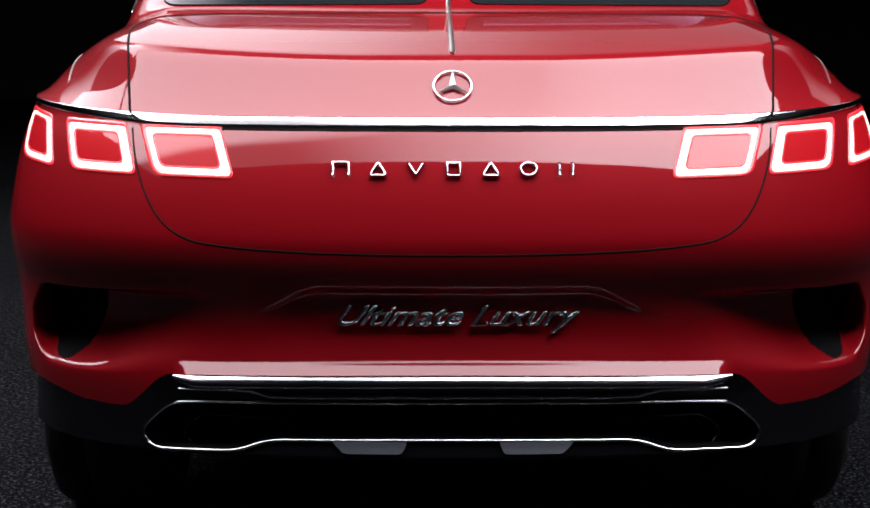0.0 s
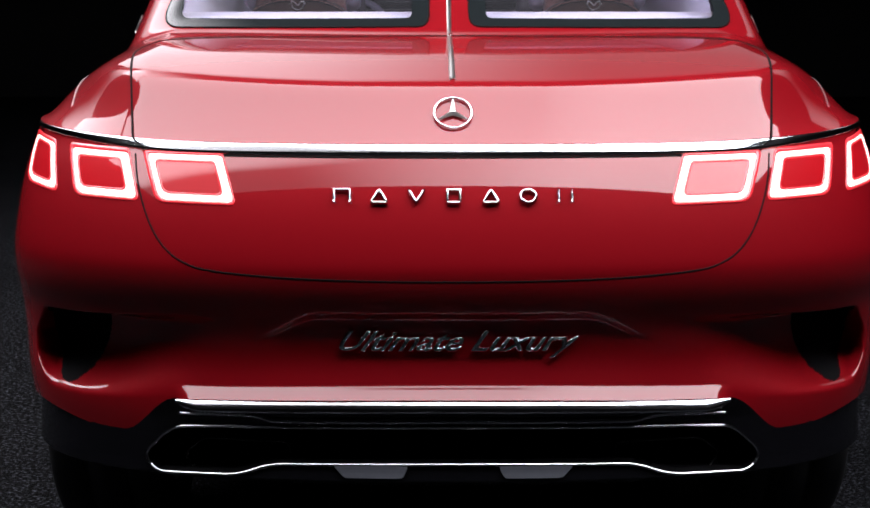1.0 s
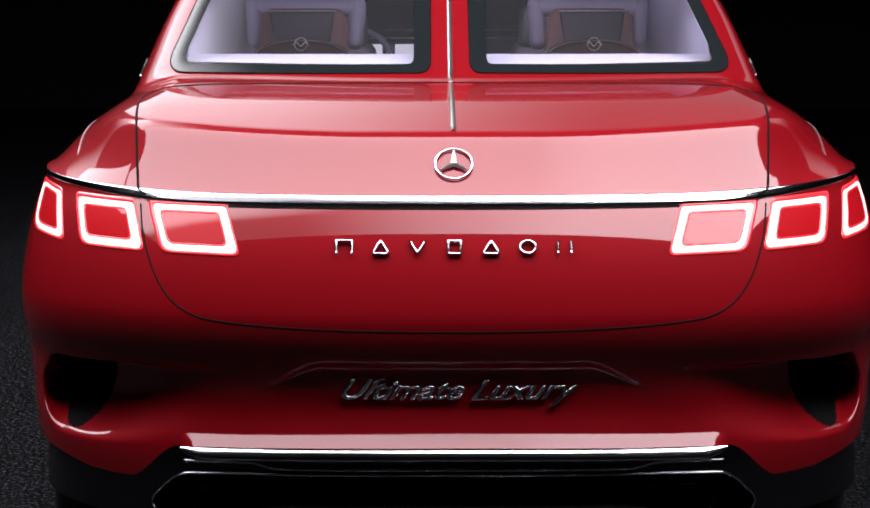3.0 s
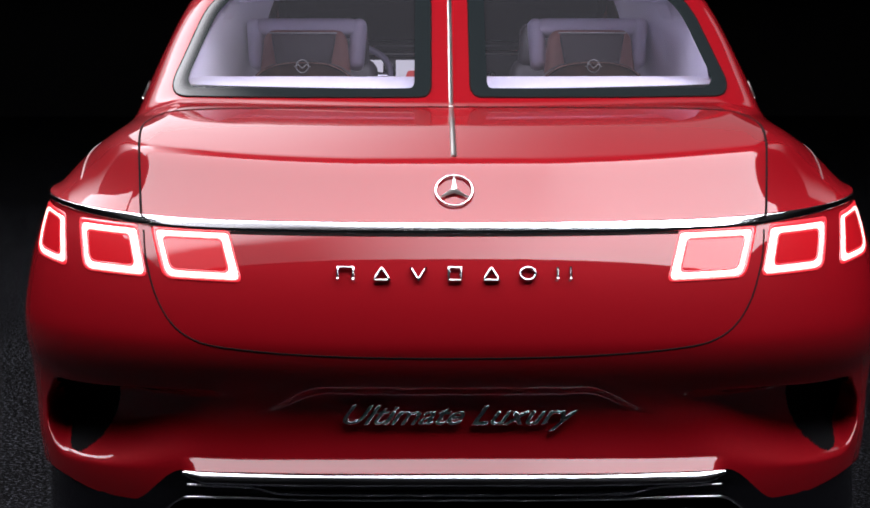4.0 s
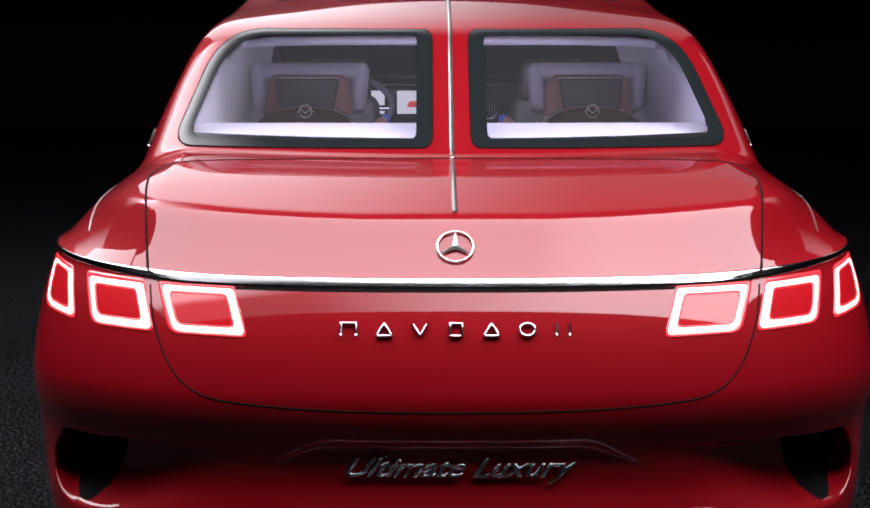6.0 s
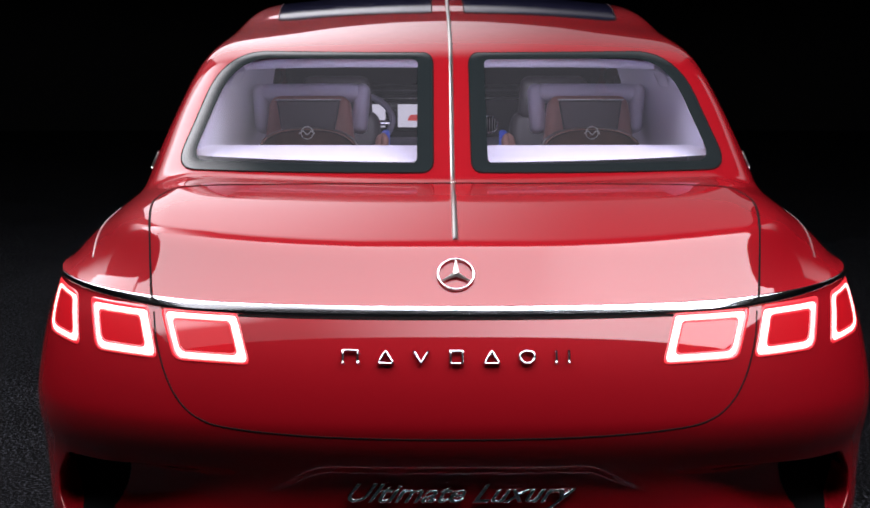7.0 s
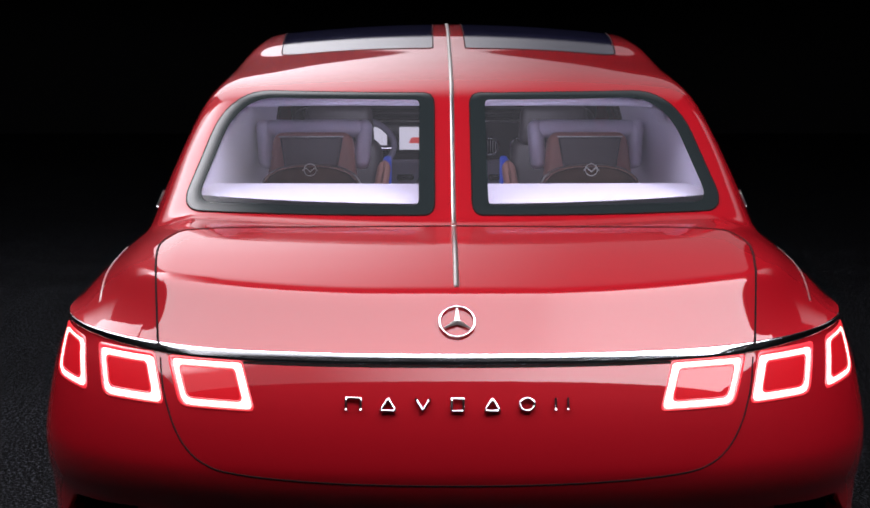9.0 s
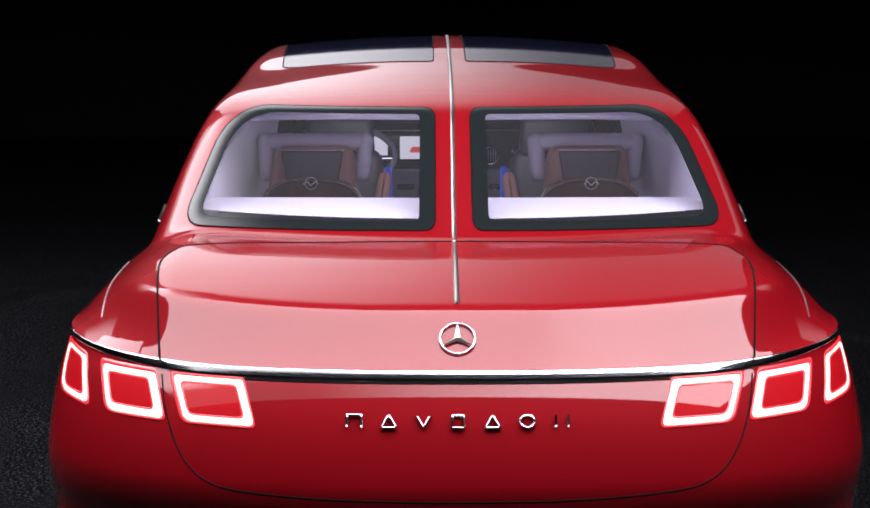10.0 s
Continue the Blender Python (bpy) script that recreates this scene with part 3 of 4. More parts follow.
# rear screens
for s in (-1, 1):
    flipx = np.array((s, 1.0))
    win = part("rear_window", patch_mesh("rear_window", window_inner * flipx, window_point, GLASS, -0.002, 8), car, "clear curved rear screen half")
    win.visible_shadow = False
    part("window_border", ring_mesh("window_border", window_outer * flipx, window_inner * flipx, window_point, FRIT, 0.0025, 0.0015, 5), win, "glossy black glass border")
    P, N = window_point(window_outer[:, 0] * s, window_outer[:, 1], np.full(len(window_outer), 0.001))
    part("window_seal", tube_mesh("window_seal", P, 0.0025, SEAM, 6, True, normal=N), win)
    po = roof_pane
    P, N = top_point(po[:, 0] * s, po[:, 1], np.full(len(po), 0.0005))
    part("roof_seal", tube_mesh("roof_seal", P, 0.002, SEAM, 6, True, normal=N), car)

# spine strip down the middle
for y1, y2 in ((0.158, 0.611), (0.622, 3.0)):
    ys = np.linspace(y1, y2, int((y2 - y1) / 0.012))
    P, N = top_point(np.zeros_like(ys), ys, np.full(len(ys), 0.001))
    part("spine_strip", tube_mesh("spine_strip", P, np.interp(ys, [0.158, 0.17, 0.6], [0.0055, 0.0070, 0.0060]), SATIN, 8, normal=N, flat=0.7), car, "slim satin metal centre spine")

# side grooves on the wings and bright quarter trims
for s in (-1, 1):
    g = curve_through([(0.877, 0.381), (0.885, 0.50), (0.890, 0.68), (0.893, 0.9)], 60)
    seam("wing_strip", *top_point(g[:, 0] * s, g[:, 1], np.full(60, 0.001)), car, 0.0026, SATIN, "slim bright strip on the wing")
    P = curve_through([(s * 0.830, 1.06, 1.291), (s * 0.821, 1.06, 1.313), (s * 0.811, 1.065, 1.338)], 12)
    part("quarter_trim", tube_mesh("quarter_trim", P, 0.006, SATIN, 8, normal=[(0, -1, 0)] * 12), car, "bright chrome window trim")


# bright strip round the tail
def strip():
    q = np.sin(np.linspace(-1, 1, 301) * math.radians(77.5))
    prof = [(1.0655, -0.001), (1.066, 0.0030), (1.071, 0.0040), (1.077, 0.0050), (1.083, 0.0057), (1.0862, 0.0054), (1.0877, 0.0032), (1.088, -0.001)]
    V = []
    thin = 1 - 0.45 * step(0.6, 0.97, np.abs(q))
    for z, o in prof:
        zz = 1.088 - (1.088 - z) * thin + edge_lift(q * WIDE)
        P, N = rear_point(q * half_width(zz), zz, np.full(301, o))
        V.append(P)
    V = np.array(V)
    F = [(j * 301 + i, j * 301 + i + 1, (j + 1) * 301 + i + 1, (j + 1) * 301 + i) for j in range(len(prof) - 1) for i in range(300)]
    part("tail_strip", mesh_of("tail_strip", V.reshape(-1, 3), F, CHROME), car, "polished chrome strip across the tail")
    xs = np.linspace(-0.49, 0.49, 120)
    seam("strip_gap", *rear_point(xs, np.full(120, 1.0625), np.full(120, 0.0)), car, 0.003)


strip()

# tail lamps: three lit frames on either side
lamp_shapes = [[(0.495, 1.0635), (0.462, 0.966), (0.634, 0.968), (0.669, 1.0645)],
               [(0.708, 1.068), (0.677, 0.968), (0.827, 0.971), (0.852, 1.071)],
               [(0.896, 1.074), (0.875, 0.973), (0.968, 0.985), (0.966, 1.086)]]
lamp_edges = [[0.001, 0.002, 0.007, 0.003], [0.001, 0.002, 0.006, 0.007], [0.001, 0.003, 0.006, 0.006]]
lamp_insets = [[0.0170, 0.0145, 0.0175, 0.0135], [0.0185, 0.0155, 0.0150, 0.0180], [0.0120, 0.0130, 0.0100, 0.0110]]
for s in (-1, 1):
    for shape, edge, ins in zip(lamp_shapes, lamp_edges, lamp_insets):
        c = np.array(shape) * (s, 1)
        inn = inset(c, ins)
        o1 = rounded_polygon(inset(c, -0.003), [0.010, 0.016, 0.022, 0.012], 6)
        o2 = rounded_polygon(inset(c, edge), [0.008, 0.014, 0.020, 0.010], 6)
        o3 = rounded_polygon(inn, [0.010, 0.016, 0.016, 0.014], 6)
        o4 = rounded_polygon(inset(inn, 0.004), [0.008, 0.013, 0.013, 0.011], 6)
        lamp = part("tail_lamp", patch_mesh("tail_lamp", o4, rear_point, LENS, 0.0015, 6), car, "red tail lamp lens with lit frame")
        part("light_frame", ring_mesh("light_frame", o2, o3, rear_point, GLOW, 0.002, 0.003), lamp, "glowing white-pink light frame")
        part("lamp_rim", ring_mesh("lamp_rim", o1, o2, rear_point, REDGLOW, 0.0012, 0.002), lamp, "glowing red rim")
        part("inner_rim", ring_mesh("inner_rim", o3, o4, rear_point, REDGLOW, 0.0015, 0.001), lamp)


# emblem: a ring with three tapered arms on the boot
def emblem():
    cz, r = 1.148, 0.0405
    ys = np.linspace(0.0, 0.2, 400)
    y = float(np.interp(cz, top(np.zeros(400), ys), ys))
    P, N = top_point(np.array([0.0]), np.array([y]), np.array([0.006]))
    o, n = Vector(P[0]), Vector(N[0])
    right = Vector((1, 0, 0))
    up = n.cross(right)
    up = -up if up.z < 0 else up
    a = np.linspace(0, 2 * math.pi, 64, endpoint=False)
    ring = [o + right * (math.cos(t) * r) + up * (math.sin(t) * r) for t in a]
    badge = part("emblem_ring", tube_mesh("emblem_ring", ring, 0.0025, CHROME, 8, True, normal=[n] * 64), car, "polished ring emblem")
    for k in range(3):
        t = math.pi / 2 + k * 2 * math.pi / 3
        d = right * math.cos(t) + up * math.sin(t)
        e = right * -math.sin(t) + up * math.cos(t)
        tip, rt = o + d * (r - 0.001), o - d * 0.004
        V = [o + e * 0.0062 + d * 0.004, tip + e * 0.0012, tip - e * 0.0012, o - e * 0.0062 + d * 0.004, rt, o + n * 0.0035, tip + n * 0.0012]
        F = [(0, 1, 6, 5), (5, 6, 2, 3), (1, 2, 6), (4, 0, 5), (4, 5, 3)]
        part("emblem_arm", mesh_of("emblem_arm", V, F, SATIN, smooth=False), badge)


emblem()


def badge_bar(knots, closed, r=0.0032):
    K = np.array(knots, float)
    pts = []
    k = len(K)
    for i in range(k if closed else k - 1):
        a, b = K[i], K[(i + 1) % k]
        pts += [a + (b - a) * t for t in np.linspace(0, 1, 7, endpoint=False)]
    if not closed:
        pts.append(K[-1])
    pts = np.array(pts)
    P, N = rear_point(pts[:, 0], pts[:, 1], np.full(len(pts), 0.006))
    return tube_mesh("badge_bar", P, r, CHROME, 6, closed, normal=N, flat=1.4)


# seven plain bright shapes under the strip
def badge_row():
    first, pitch, zc, h, w = -0.2345, 0.0781, 0.984, 0.0125, 0.0165
    for i, kind in enumerate("ptvftos"):
        x = first + i * pitch
        if kind == "p":
            k, c = [(x - w, zc - h), (x - w, zc + h), (x + w, zc + h), (x + w, zc - h)], False
        elif kind == "t":
            k, c = [(x - w, zc - h), (x, zc + h), (x + w, zc - h)], True
        elif kind == "v":
            k, c = [(x - w, zc + h), (x, zc - h), (x + w, zc + h)], False
        elif kind == "f":
            k, c = [(x - w * 0.8, zc - h), (x - w * 0.8, zc + h), (x + w * 0.8, zc + h), (x + w * 0.8, zc - h)], True
        elif kind == "o":
            k, c = [(x + w * math.cos(t), zc + h * math.sin(t)) for t in np.linspace(0.2, 6.08, 15)], True
        else:
            part("badge_bar", badge_bar([(x - w * 0.85, zc - h), (x - w * 0.85, zc + h)], False), lid, "small chrome badge shape")
            k, c = [(x + w * 0.85, zc - h), (x + w * 0.85, zc + h)], False
        part("badge_bar", badge_bar(k, c), lid, "small chrome badge shape")


badge_row()


# slanted chrome lettering in the bumper recess
def lettering():
    cu = bpy.data.curves.new("lettering", "FONT")
    cu.body = "Ultimate Luxury"
    cu.size, cu.shear, cu.extrude, cu.bevel_depth = 0.062, 0.55, 0.002, 0.0030
    cu.offset = -0.0016
    cu.bevel_resolution = 2
    ob = bpy.data.objects.new("lettering", cu)
    scene.collection.objects.link(ob)
    bpy.context.view_layer.update()
    me = bpy.data.meshes.new_from_object(ob.evaluated_get(bpy.context.evaluated_depsgraph_get()))
    bpy.data.objects.remove(ob)
    co = np.array([v.co[:] for v in me.vertices])
    lo, hi = co[:, 0].min(), co[:, 0].max()
    x = -0.243 + (co[:, 0] - lo) / (hi - lo) * 0.512
    z = 0.655 + co[:, 1] * 1.12
    P, N = rear_point(x, z, co[:, 2] + 0.011)
    for v, p in zip(me.vertices, P):
        v.co = p
    me.materials.clear()
    me.materials.append(CHROME)
    part("lettering", me, car, "slanted chrome script lettering")


lettering()


# ---- lower bumper and exhaust surround ----
def low_y(x, z):
    """y of the black apron below the painted bumper."""
    w = 0.972
    return np.interp(z, [0.30, 0.34, 0.40, 0.46, 0.50, 0.55], [-0.11, -0.108, -0.094, -0.084, -0.082, -0.096]) + SWEEP * plan(np.asarray(x) / w)


def low_point(x, z, out=0.0):
    x, z = np.asarray(x, float), np.asarray(z, float)
    e = 3e-3
    y = low_y(x, z)
    n = np.stack([(low_y(x + e, z) - low_y(x - e, z)) / (2 * e), -np.ones_like(y), (low_y(x, z + e) - low_y(x, z - e)) / (2 * e)], -1)
    n /= np.linalg.norm(n, axis=-1)[..., None]
    return np.stack([x, y, z], -1) + n * np.asarray(out)[..., None], n


opening = [(-0.675, 0.408), (-0.605, 0.473), (-0.5, 0.477), (0.5, 0.477), (0.605, 0.473), (0.675, 0.408), (0.64, 0.374), (0.46, 0.374), (0.39, 0.398),
           (-0.39, 0.398), (-0.46, 0.374), (-0.64, 0.374)]
open_line = rounded_polygon(opening, [0.03, 0.03, 0.02, 0.02, 0.03, 0.03, 0.02, 0.03, 0.03, 0.03, 0.03, 0.02], 6, 8)


open_line[:, 1] += 0.019 - 0.012 * (open_line[:, 0] / 0.62) ** 2


def apron():
    q = np.sin(np.linspace(-1, 1, 361) * math.pi / 2)
    zs = np.linspace(0, 1, 60)
    X = np.tile(q * 0.968, (60, 1))
    ax = np.abs(q * 0.968)
    zt = 0.558 - 0.014 * np.clip(ax / 0.6, 0, 1) ** 2 - 0.082 * step(0.60, 0.72, ax) + 0.03 * step(0.76, 0.97, ax)
    zb = np.full_like(ax, 0.372)
    Z = zb[None] + (zt - zb)[None] * zs[:, None]
    Y = low_y(X, Z)
    hole = inside(open_line, X, Z)
    Y = Y + 0.16 * hole + 0.012 * (1 - step(0, 0.05, zs))[:, None]
    V = np.stack([X, Y, Z], -1)
    N = grid_normals(V)
    N = -N if N[50, 180, 1] > 0 else N
    C = (X[:-1, :-1] + X[1:, 1:]) / 2, (Z[:-1, :-1] + Z[1:, 1:]) / 2
    h = inside(open_line, *C)
    body = grid_part("lower_apron", V, N, ~h, BLACK, car, "gloss black plastic rear apron")
    # the dark pocket behind the opening
    k = len(open_line)
    P0, _ = low_point(open_line[:, 0], open_line[:, 1], np.full(k, 0.001))
    P1 = P0 + np.array((0, 0.17, 0))
    V = np.concatenate([P0, P1, P1.mean(0)[None]])
    F = [(i, (i + 1) % k, k + (i + 1) % k, k + i) for i in range(k)] + [(k + i, k + (i + 1) % k, 2 * k) for i in range(k)]
    part("exhaust_pocket", mesh_of("exhaust_pocket", V, F, MESHBLACK, smooth=False), body, "dark exhaust opening")
    for s in (-1, 1):
        tip = rounded_polygon([(s * 0.36, 0.392), (s * 0.36, 0.455), (s * 0.56, 0.455), (s * 0.61, 0.415), (s * 0.58, 0.388)], 0.02, 5, 3)
        P, N2 = low_point(tip[:, 0], tip[:, 1], np.full(len(tip), -0.06))
        part("exhaust_tip", tube_mesh("exhaust_tip", P, 0.004, BLACK, 6, True, normal=N2), body, "dark exhaust outlet")
    # bright mouldings
    xs = np.linspace(-0.596, 0.596, 160)
    fade = np.clip(np.minimum(xs + 0.596, 0.596 - xs) / 0.05, 0.12, 1) ** 0.5
    V = []
    for z, o in ((0.553, -0.004), (0.5535, 0.001), (0.548, 0.008), (0.543, 0.0135), (0.538, 0.0175), (0.5345, 0.019), (0.531, 0.014), (0.532, 0.0)):
        V.append(low_point(xs, 0.5575 - 0.014 * (xs / 0.6) ** 2 - (0.5535 - z) * fade, o * fade)[0])
    V = np.array(V)
    F = [(j * 160 + i, j * 160 + i + 1, (j + 1) * 160 + i + 1, (j + 1) * 160 + i) for j in range(len(V) - 1) for i in range(159)]
    part("bumper_moulding", mesh_of("bumper_moulding", V.reshape(-1, 3), F, CHROME), body, "broad chrome bumper moulding")
    line = curve_through([(-0.585, 0.508), (-0.45, 0.508), (-0.415, 0.503), (-0.39, 0.496), (-0.35, 0.494), (0, 0.494), (0.35, 0.494), (0.39, 0.496), (0.415, 0.503), (0.45, 0.508), (0.585, 0.508)], 200)
    line[:, 1] += 0.018 - 0.011 * (line[:, 0] / 0.6) ** 2
    P, N2 = low_point(line[:, 0], line[:, 1], np.full(200, 0.009))
    part("thin_moulding", tube_mesh("thin_moulding", P, 0.003, CHROME, 8, normal=N2), body, "thin chrome line")
    P, N2 = low_point(open_line[:, 0], open_line[:, 1], np.full(k, 0.004))
    part("opening_frame", tube_mesh("opening_frame", P, 0.0032, CHROME, 8, True, normal=N2, flat=0.8), body, "chrome exhaust frame")
    for s in (-1, 1):
        plate = rounded_polygon([(s * 0.255, 0.414), (s * 0.096, 0.414), (s * 0.108, 0.388), (s * 0.232, 0.388)], [0.006, 0.006, 0.008, 0.008], 4, 4)
        part("skid_plate", patch_mesh("skid_plate", plate, low_point, SKID, 0.006, 4), body, "brushed grey skid plate")
    return body


apron()


def closed_underside():
    part("underbody", rounded_box("underbody", MESHBLACK, (1.84, 4.3, 0.2), pose(0, 2.65, 0.42), 0.04, 2), car, "black underbody")


closed_underside()


# ---- wheels ----
def lathe(name, prof, mat, steps=72):
    V, F = [], []
    k = len(prof)
    for i in range(steps):
        a = 2 * math.pi * i / steps
        V += [(x, r * math.cos(a), r * math.sin(a)) for x, r in prof]
    for i in range(steps):
        i2 = (i + 1) % steps
        F += [(i * k + j, i * k + j + 1, i2 * k + j + 1, i2 * k + j) for j in range(k - 1)]
    return mesh_of(name, V, F, mat)


tyre_me = lathe("tyre", [(-0.13, 0.31), (-0.146, 0.34), (-0.15, 0.37), (-0.142, 0.40), (-0.125, 0.412), (-0.06, 0.418), (-0.055, 0.411), (-0.045, 0.411), (-0.04, 0.419),
                         (0.04, 0.419), (0.045, 0.411), (0.055, 0.411), (0.06, 0.418), (0.125, 0.412), (0.142, 0.40), (0.15, 0.37), (0.146, 0.34), (0.13, 0.31)], RUBBER)
rim_me = lathe("rim", [(-0.13, 0.31), (-0.12, 0.30), (-0.02, 0.285), (0.0, 0.10), (0.02, 0.05), (0.025, 0.0)], SATIN)
for s in (-1, 1):
    for y in (0.93, 4.12):
        t = part("tyre", tyre_me, car, "wide black low-profile tyre")
        t.matrix_local = pose(s * 0.852, y, 0.419, 0, 0, 0 if s > 0 else 180)
        part("rim", rim_me, t, "satin metal rim")


# ---- interior ----
def cabin_lining():
    """Pale headlining and pillar trim under the roof skin, and the shelf below the rear screen."""
    us, ys = np.linspace(-1, 1, 61), np.linspace(1.34, 3.0, 50)
    X = us[None] * (cabin_w(ys) - 0.06)[:, None]
    Y = np.tile(ys[:, None], (1, 61))
    Z = np.maximum(top(X, Y) - 0.05, 1.0)
    V = np.stack([X, Y, Z], -1)
    N = -grid_normals(V)
    N = N if N[25, 30, 2] < 0 else -N
    part_ob = grid_part("headlining", V, N, np.ones((49, 60), bool), WHITELEATHER, car, "pale lavender-white headlining")
    us, ts = np.linspace(-1, 1, 41), np.linspace(0, 1, 12)
    V, F = [], []
    for z in (1.346, 1.30):
        for t in ts:
            for u in us:
                y0 = 0.79 + 0.21 * abs(u) ** 2.2
                V.append((u * 0.72, y0 + (1.19 - y0) * t, z - 0.012 * (1 - t) ** 3 - (0.006 if t > 0.95 else 0)))
    n, k = 12 * 41, 41
    for j in range(11):
        for i in range(40):
            F.append((j * k + i, j * k + i + 1, (j + 1) * k + i + 1, (j + 1) * k + i))
            F.append((n + j * k + i, n + (j + 1) * k + i, n + (j + 1) * k + i + 1, n + j * k + i + 1))
    F += [(11 * k + i, 11 * k + i + 1, n + 11 * k + i + 1, n + 11 * k + i) for i in range(40)]
    part("parcel_shelf", mesh_of("parcel_shelf", V, F, WHITELEATHER), car, "white leather parcel shelf")


cabin_lining()


def hump_mesh(name, x, y, half, low, rise, depth, mat):
    """An arched shell: round on top, standing on a flat edge, with rounded front and back rims."""
    V, F, k = [], [], 25
    for dy, grow in ((0.006, 0.90), (0.0, 0.96), (0.006, 1.0), (depth - 0.01, 1.0), (depth, 0.93)):
        for i in range(k):
            u = -1 + 2 * i / (k - 1)
            V.append((x + u * half * grow, y + dy, low + rise * grow * max(0.0, 1 - abs(u) ** 2.6) ** 0.6))
    for j in range(4):
        F += [(j * k + i, j * k + i + 1, (j + 1) * k + i + 1, (j + 1) * k + i) for i in range(k - 1)]
    F.append(tuple(range(k)))
    return mesh_of(name, V, F, mat)


def ring(cx, y, cz, r, count=32):
    return [Vector((cx + r * math.cos(2 * math.pi * i / count), y, cz + r * math.sin(2 * math.pi * i / count))) for i in range(count)]


def rear_seat(s):
    x = s * 0.418
    seat = part("rear_seat", rounded_box("rear_seat", COPPER, (0.315, 0.11, 0.36), pose(x, 1.475, 1.285, -10), 0.03, 4, (0.76, 0.8)), car, "copper leather rear seat back")
    part("seat_panel", rounded_box("seat_panel", SCREENOFF, (0.158, 0.02, 0.094), pose(x, 1.402, 1.411, -12), 0.008, 3, (1.20, 1)), seat, "dark panel in the seat back")
    part("panel_frame", rounded_box("panel_frame", SATIN, (0.196, 0.008, 0.004), pose(x, 1.40, 1.459, -12), 0.0018, 2), seat, "thin bright panel edge")
    part("seat_shell", hump_mesh("seat_shell", x, 1.345, 0.150, 1.318, 0.060, 0.07, WOOD), seat, "dark lacquered arched shell")
    part("shell_line", tube_mesh("shell_line", [(x + u * 0.140, 1.343, 1.320 + 0.056 * max(0.0, 1 - abs(u) ** 2.6) ** 0.6) for u in np.linspace(-0.96, 0.96, 30)], 0.0008, COPPER, 6, normal=[(0, -1, 0)] * 30), seat, "thin copper line on the shell")
    badge = part("seat_badge", tube_mesh("seat_badge", ring(x, 1.338, 1.366, 0.018), 0.0014, SATIN, 6, True, normal=[(0, -1, 0)] * 32), seat, "small metal ring badge")
    for e in (-1, 1):
        part("badge_wing", tube_mesh("badge_wing", [(x, 1.336, 1.360), (x + e * 0.012, 1.336, 1.372), (x + e * 0.023, 1.336, 1.364)], 0.0017, SATIN, 6, normal=[(0, -1, 0)] * 3), badge)
        part("seat_wing", rounded_box("seat_wing", WHITELEATHER, (0.050, 0.13, 0.15), pose(x + e * 0.150, 1.57, 1.42, -8, e * 6), 0.022, 4, (0.9, 0.8)), seat, "white padded seat wing")
    part("headrest", rounded_box("headrest", WHITELEATHER, (0.325, 0.12, 0.052), pose(x, 1.58, 1.468, -8), 0.024, 5, (0.95, 0.9)), seat, "white padded headrest")


def front_seat(s):
    x = s * 0.405
    seat = part("front_seat", rounded_box("front_seat", DARKTRIM, (0.40, 0.13, 0.62), pose(x, 2.78, 1.02, -8), 0.05, 4, (0.80, 0.8)), car, "dark brown front seat back")
    part("seat_side", rounded_box("seat_side", COPPER, (0.07, 0.16, 0.46), pose(x - s * 0.140, 2.74, 1.02, -8, -s * 9), 0.03, 4, (0.7, 0.8)), seat, "copper leather seat side")
    part("headrest", rounded_box("headrest", DARKTRIM, (0.27, 0.10, 0.16), pose(x, 2.81, 1.375, -6), 0.035, 4, (0.92, 0.9)), seat, "dark brown headrest")
    for e in (-1, 1):
        part("headrest_post", tube_mesh("headrest_post", [(x + e * 0.06, 2.79, 1.24), (x + e * 0.06, 2.80, 1.34)], 0.006, CHROME, 8, normal=[(0, -1, 0)] * 2), seat)


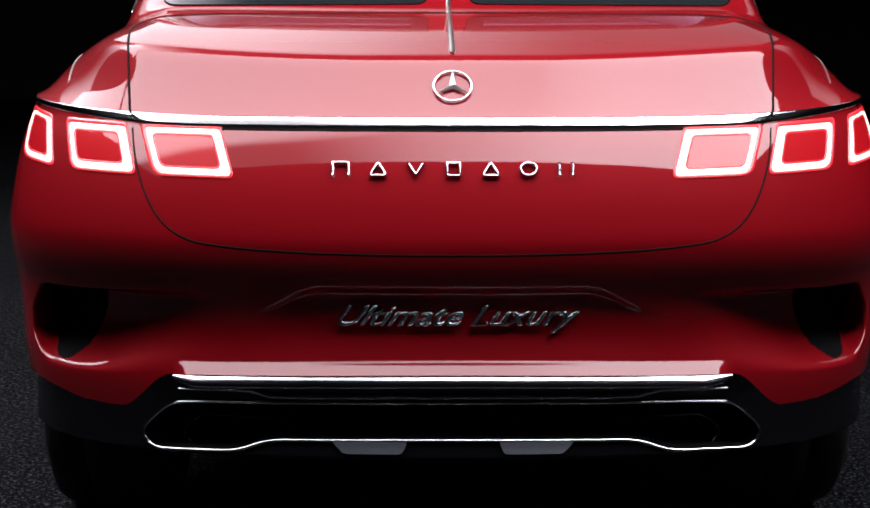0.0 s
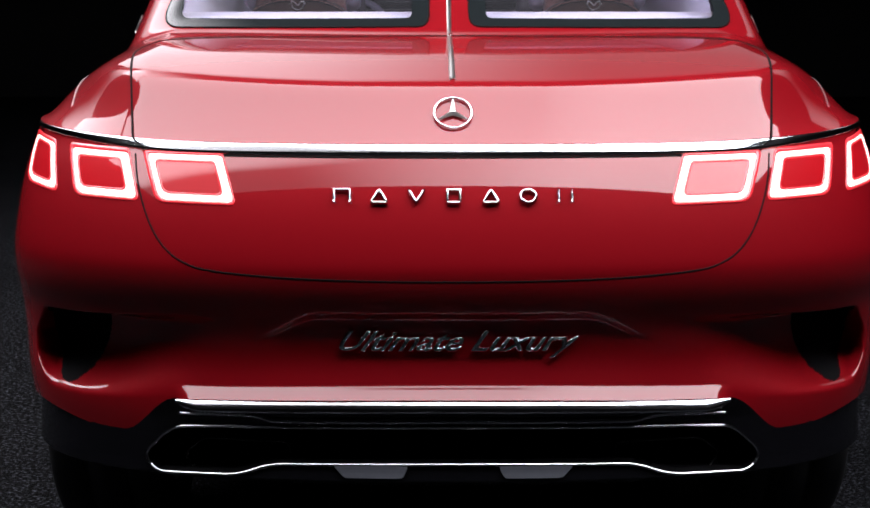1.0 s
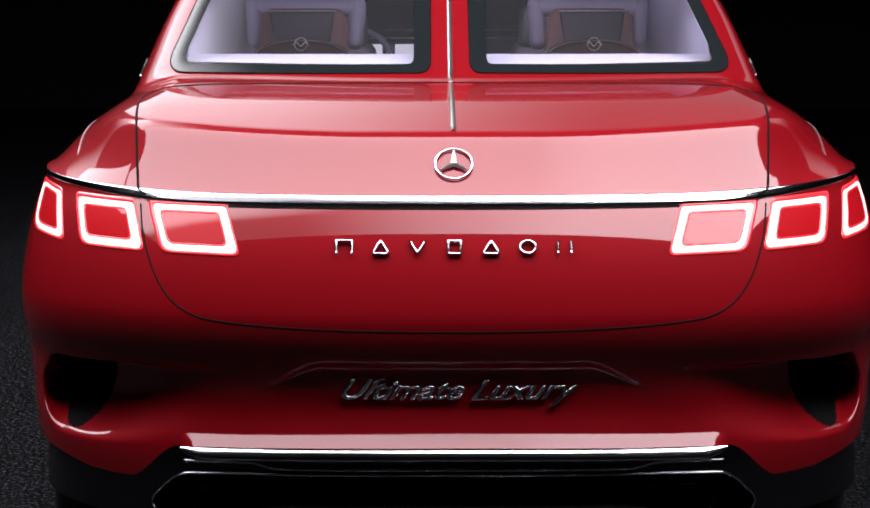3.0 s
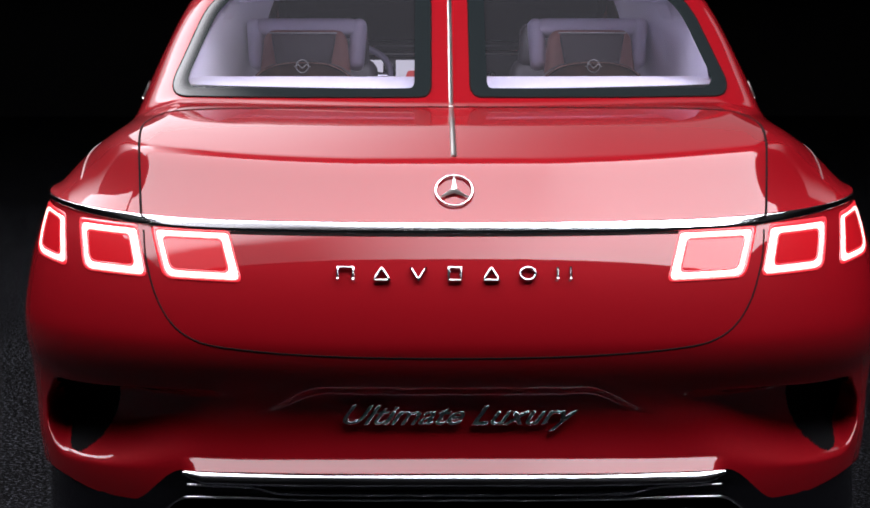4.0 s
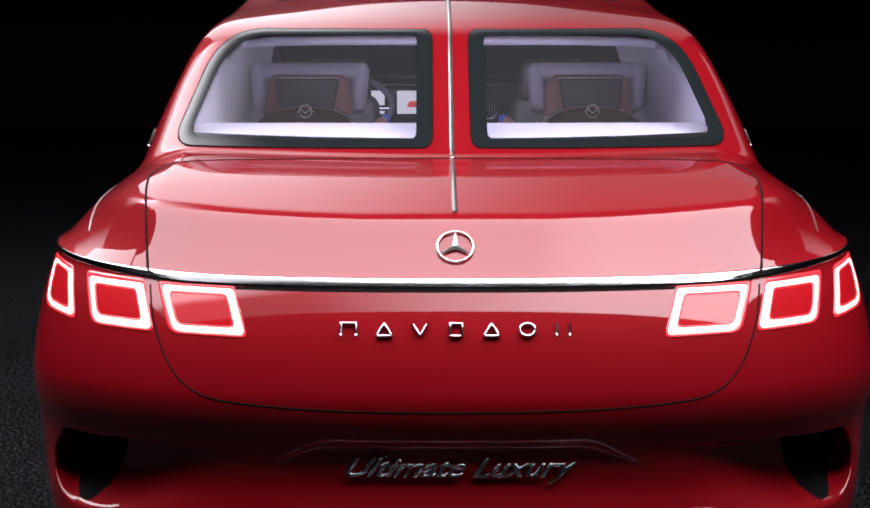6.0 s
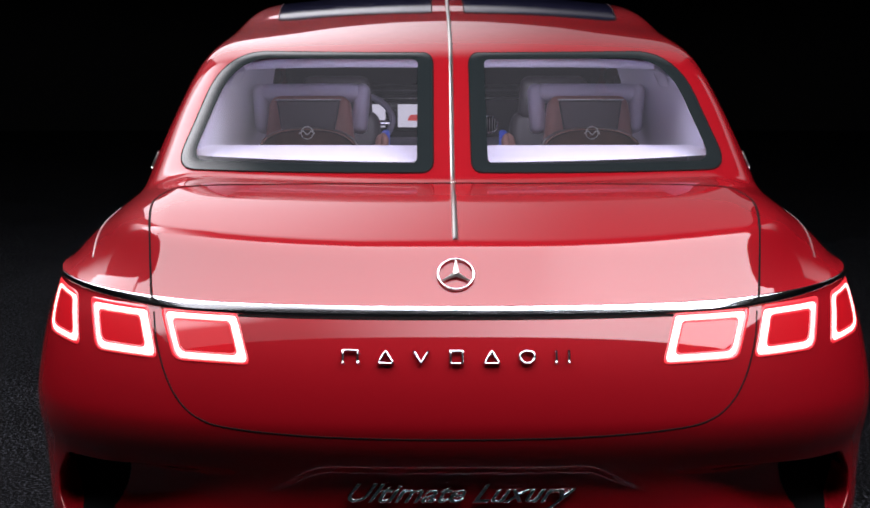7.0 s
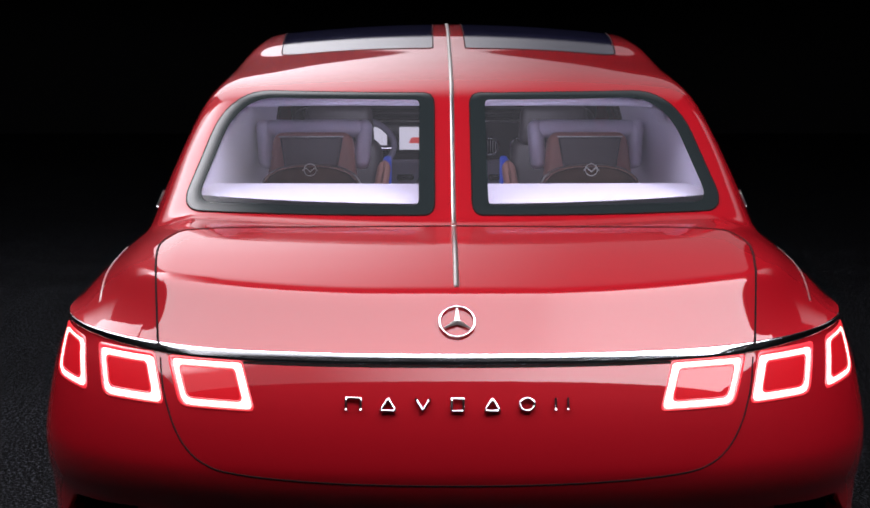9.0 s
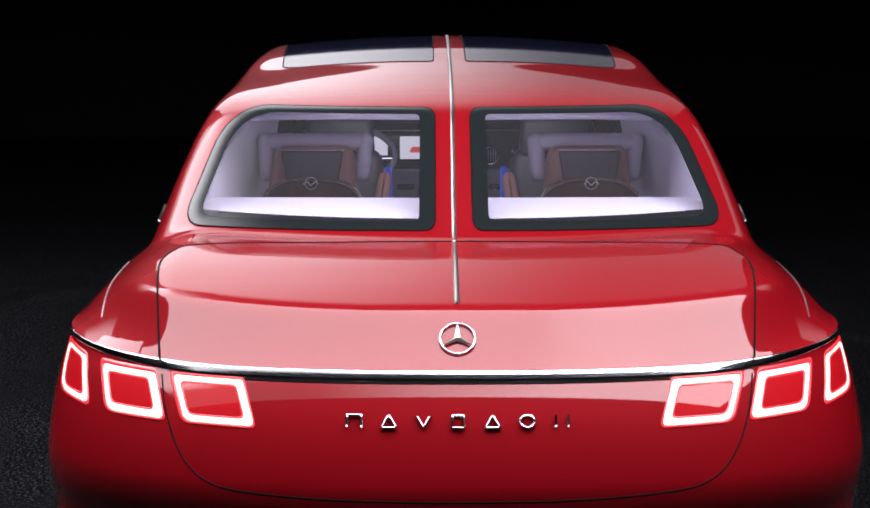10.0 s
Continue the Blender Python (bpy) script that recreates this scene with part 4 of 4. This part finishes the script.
def dashboard():
    dash = part("dashboard", rounded_box("dashboard", DARKTRIM, (1.34, 0.30, 0.30), pose(0, 4.10, 1.20), 0.05, 4), car, "dark dashboard")
    part("dash_panel", rounded_box("dash_panel", WHITELEATHER, (1.30, 0.05, 0.17), pose(0, 3.93, 1.045), 0.02, 3), dash, "pale leather dashboard panel")
    part("upper_trim", rounded_box("upper_trim", BLACK, (1.26, 0.04, 0.042), pose(0, 3.945, 1.328), 0.012, 3), dash, "gloss black upper dash trim")
    part("trim_line", rounded_box("trim_line", SATIN, (1.24, 0.008, 0.006), pose(0, 3.926, 1.300), 0.002, 2), dash, "thin bright dash line")
    part("display", rounded_box("display", BLACK, (0.56, 0.02, 0.135), pose(-0.345, 3.945, 1.223), 0.008, 2), dash, "wide black display")
    for cx, w in ((-0.140, 0.112), (-0.345, 0.19)):
        part("display_picture", rounded_box("display_picture", SCREENON, (w, 0.006, 0.100), pose(cx, 3.932, 1.224), 0.002, 1), dash, "lit pale display picture")
    part("picture_patch", rounded_box("picture_patch", SCREENRED, (0.062, 0.004, 0.026), pose(-0.124, 3.928, 1.216), 0.006, 2, (0.6, 1)), dash, "red shape on the display")
    for cx in (0.205, 0.33):
        vent = part("air_vent", tube_mesh("air_vent", ring(cx, 3.935, 1.188, 0.036), 0.006, CHROME, 6, True, normal=[(0, -1, 0)] * 32), dash, "round chrome air vent")
        for i in range(5):
            part("vent_slat", rounded_box("vent_slat", SATIN, (0.005, 0.01, 0.052), pose(cx - 0.022 + 0.011 * i, 3.938, 1.188), 0.001, 1), vent)
    for cx in (-0.17, 0.235):
        part("dash_switches", rounded_box("dash_switches", BLACK, (0.075, 0.02, 0.026), pose(cx, 3.90, 1.055), 0.008, 2), dash, "small dark switch row")
    tilt = pose(-0.385, 3.32, 1.250, -18)
    spin = np.linspace(0, 2 * math.pi, 48, endpoint=False)
    wheel = part("steering_wheel", tube_mesh("steering_wheel", [tilt @ Vector((0.178 * math.cos(t), 0, 0.115 * math.sin(t))) for t in spin], 0.013, WHITELEATHER, 8, True,
                                             normal=[(0, -1, 0)] * 48), dash, "pale leather steering wheel")
    part("wheel_hub", rounded_box("wheel_hub", DARKTRIM, (0.15, 0.05, 0.10), tilt, 0.03, 3), wheel, "dark wheel hub")
    for e in (-1, 1):
        part("wheel_spoke", rounded_box("wheel_spoke", CHROME, (0.11, 0.018, 0.022), tilt @ pose(e * 0.12, 0, -0.01), 0.006, 2), wheel, "chrome wheel spoke")


def interior():
    part("cabin_floor", rounded_box("cabin_floor", DARKTRIM, (1.5, 3.1, 0.1), pose(0, 2.3, 0.62), 0.02, 2), car, "dark cabin floor")
    # pale bar under the upper edge of the rear screens
    us = np.linspace(-0.60, 0.60, 41)
    part("roof_header", tube_mesh("roof_header", [(u, 1.30 + 0.10 * (u / 0.6) ** 2, 1.572 - 0.012 * (u / 0.6) ** 4) for u in us], 0.014, WHITELEATHER, 10, normal=[(0, 0, 1)] * 41), car, "pale padded roof header")
    for s in (-1, 1):
        # padded side panels and pillar linings with soft folds
        V = []
        for i in range(40):
            y = 1.25 + i * 0.035
            for j in range(10):
                t = j / 9
                x = 0.700 - 0.08 * t * t + 0.010 * math.sin(i * 0.9 + 2 * t)
                V.append((s * x, y + 0.12 * t, min(1.12 + 0.42 * t, float(top(x, y + 0.12 * t)) - 0.035)))
        F = [(i * 10 + j, i * 10 + j + 1, (i + 1) * 10 + j + 1, (i + 1) * 10 + j) for i in range(39) for j in range(9)]
        part("side_trim", mesh_of("side_trim", V, F, WHITELEATHER), car, "white padded side trim")
        V = []
        for i in range(30):
            u = i / 29
            for j in range(12):
                t = j / 11
                fold = 0.010 * math.sin(15 * u + 2.5 * t) * math.sin(math.pi * u)
                x, y = 0.715 - 0.135 * u - 0.035 * t, 1.02 + 0.66 * u + 0.16 * t + fold
                V.append((s * x, y, min(1.27 + 0.30 * t, float(top(x, y)) - 0.02)))
        F = [(i * 12 + j, i * 12 + j + 1, (i + 1) * 12 + j + 1, (i + 1) * 12 + j) for i in range(29) for j in range(11)]
        part("pillar_trim", mesh_of("pillar_trim", V, F, WHITELEATHER), car, "white softly folded pillar lining")
        rear_seat(s)
        front_seat(s)
    dashboard()
    con = part("centre_console", rounded_box("centre_console", WOOD, (0.24, 1.9, 0.5), pose(0, 2.6, 0.86), 0.04, 3), car, "dark wood centre console")
    for s in (-1, 1):
        part("light_strip", rounded_box("light_strip", BLUETRIM, (0.03, 0.3, 0.12), pose(s * 0.228, 2.95, 1.17), 0.006, 1), con, "blue ambient light strip")


interior()
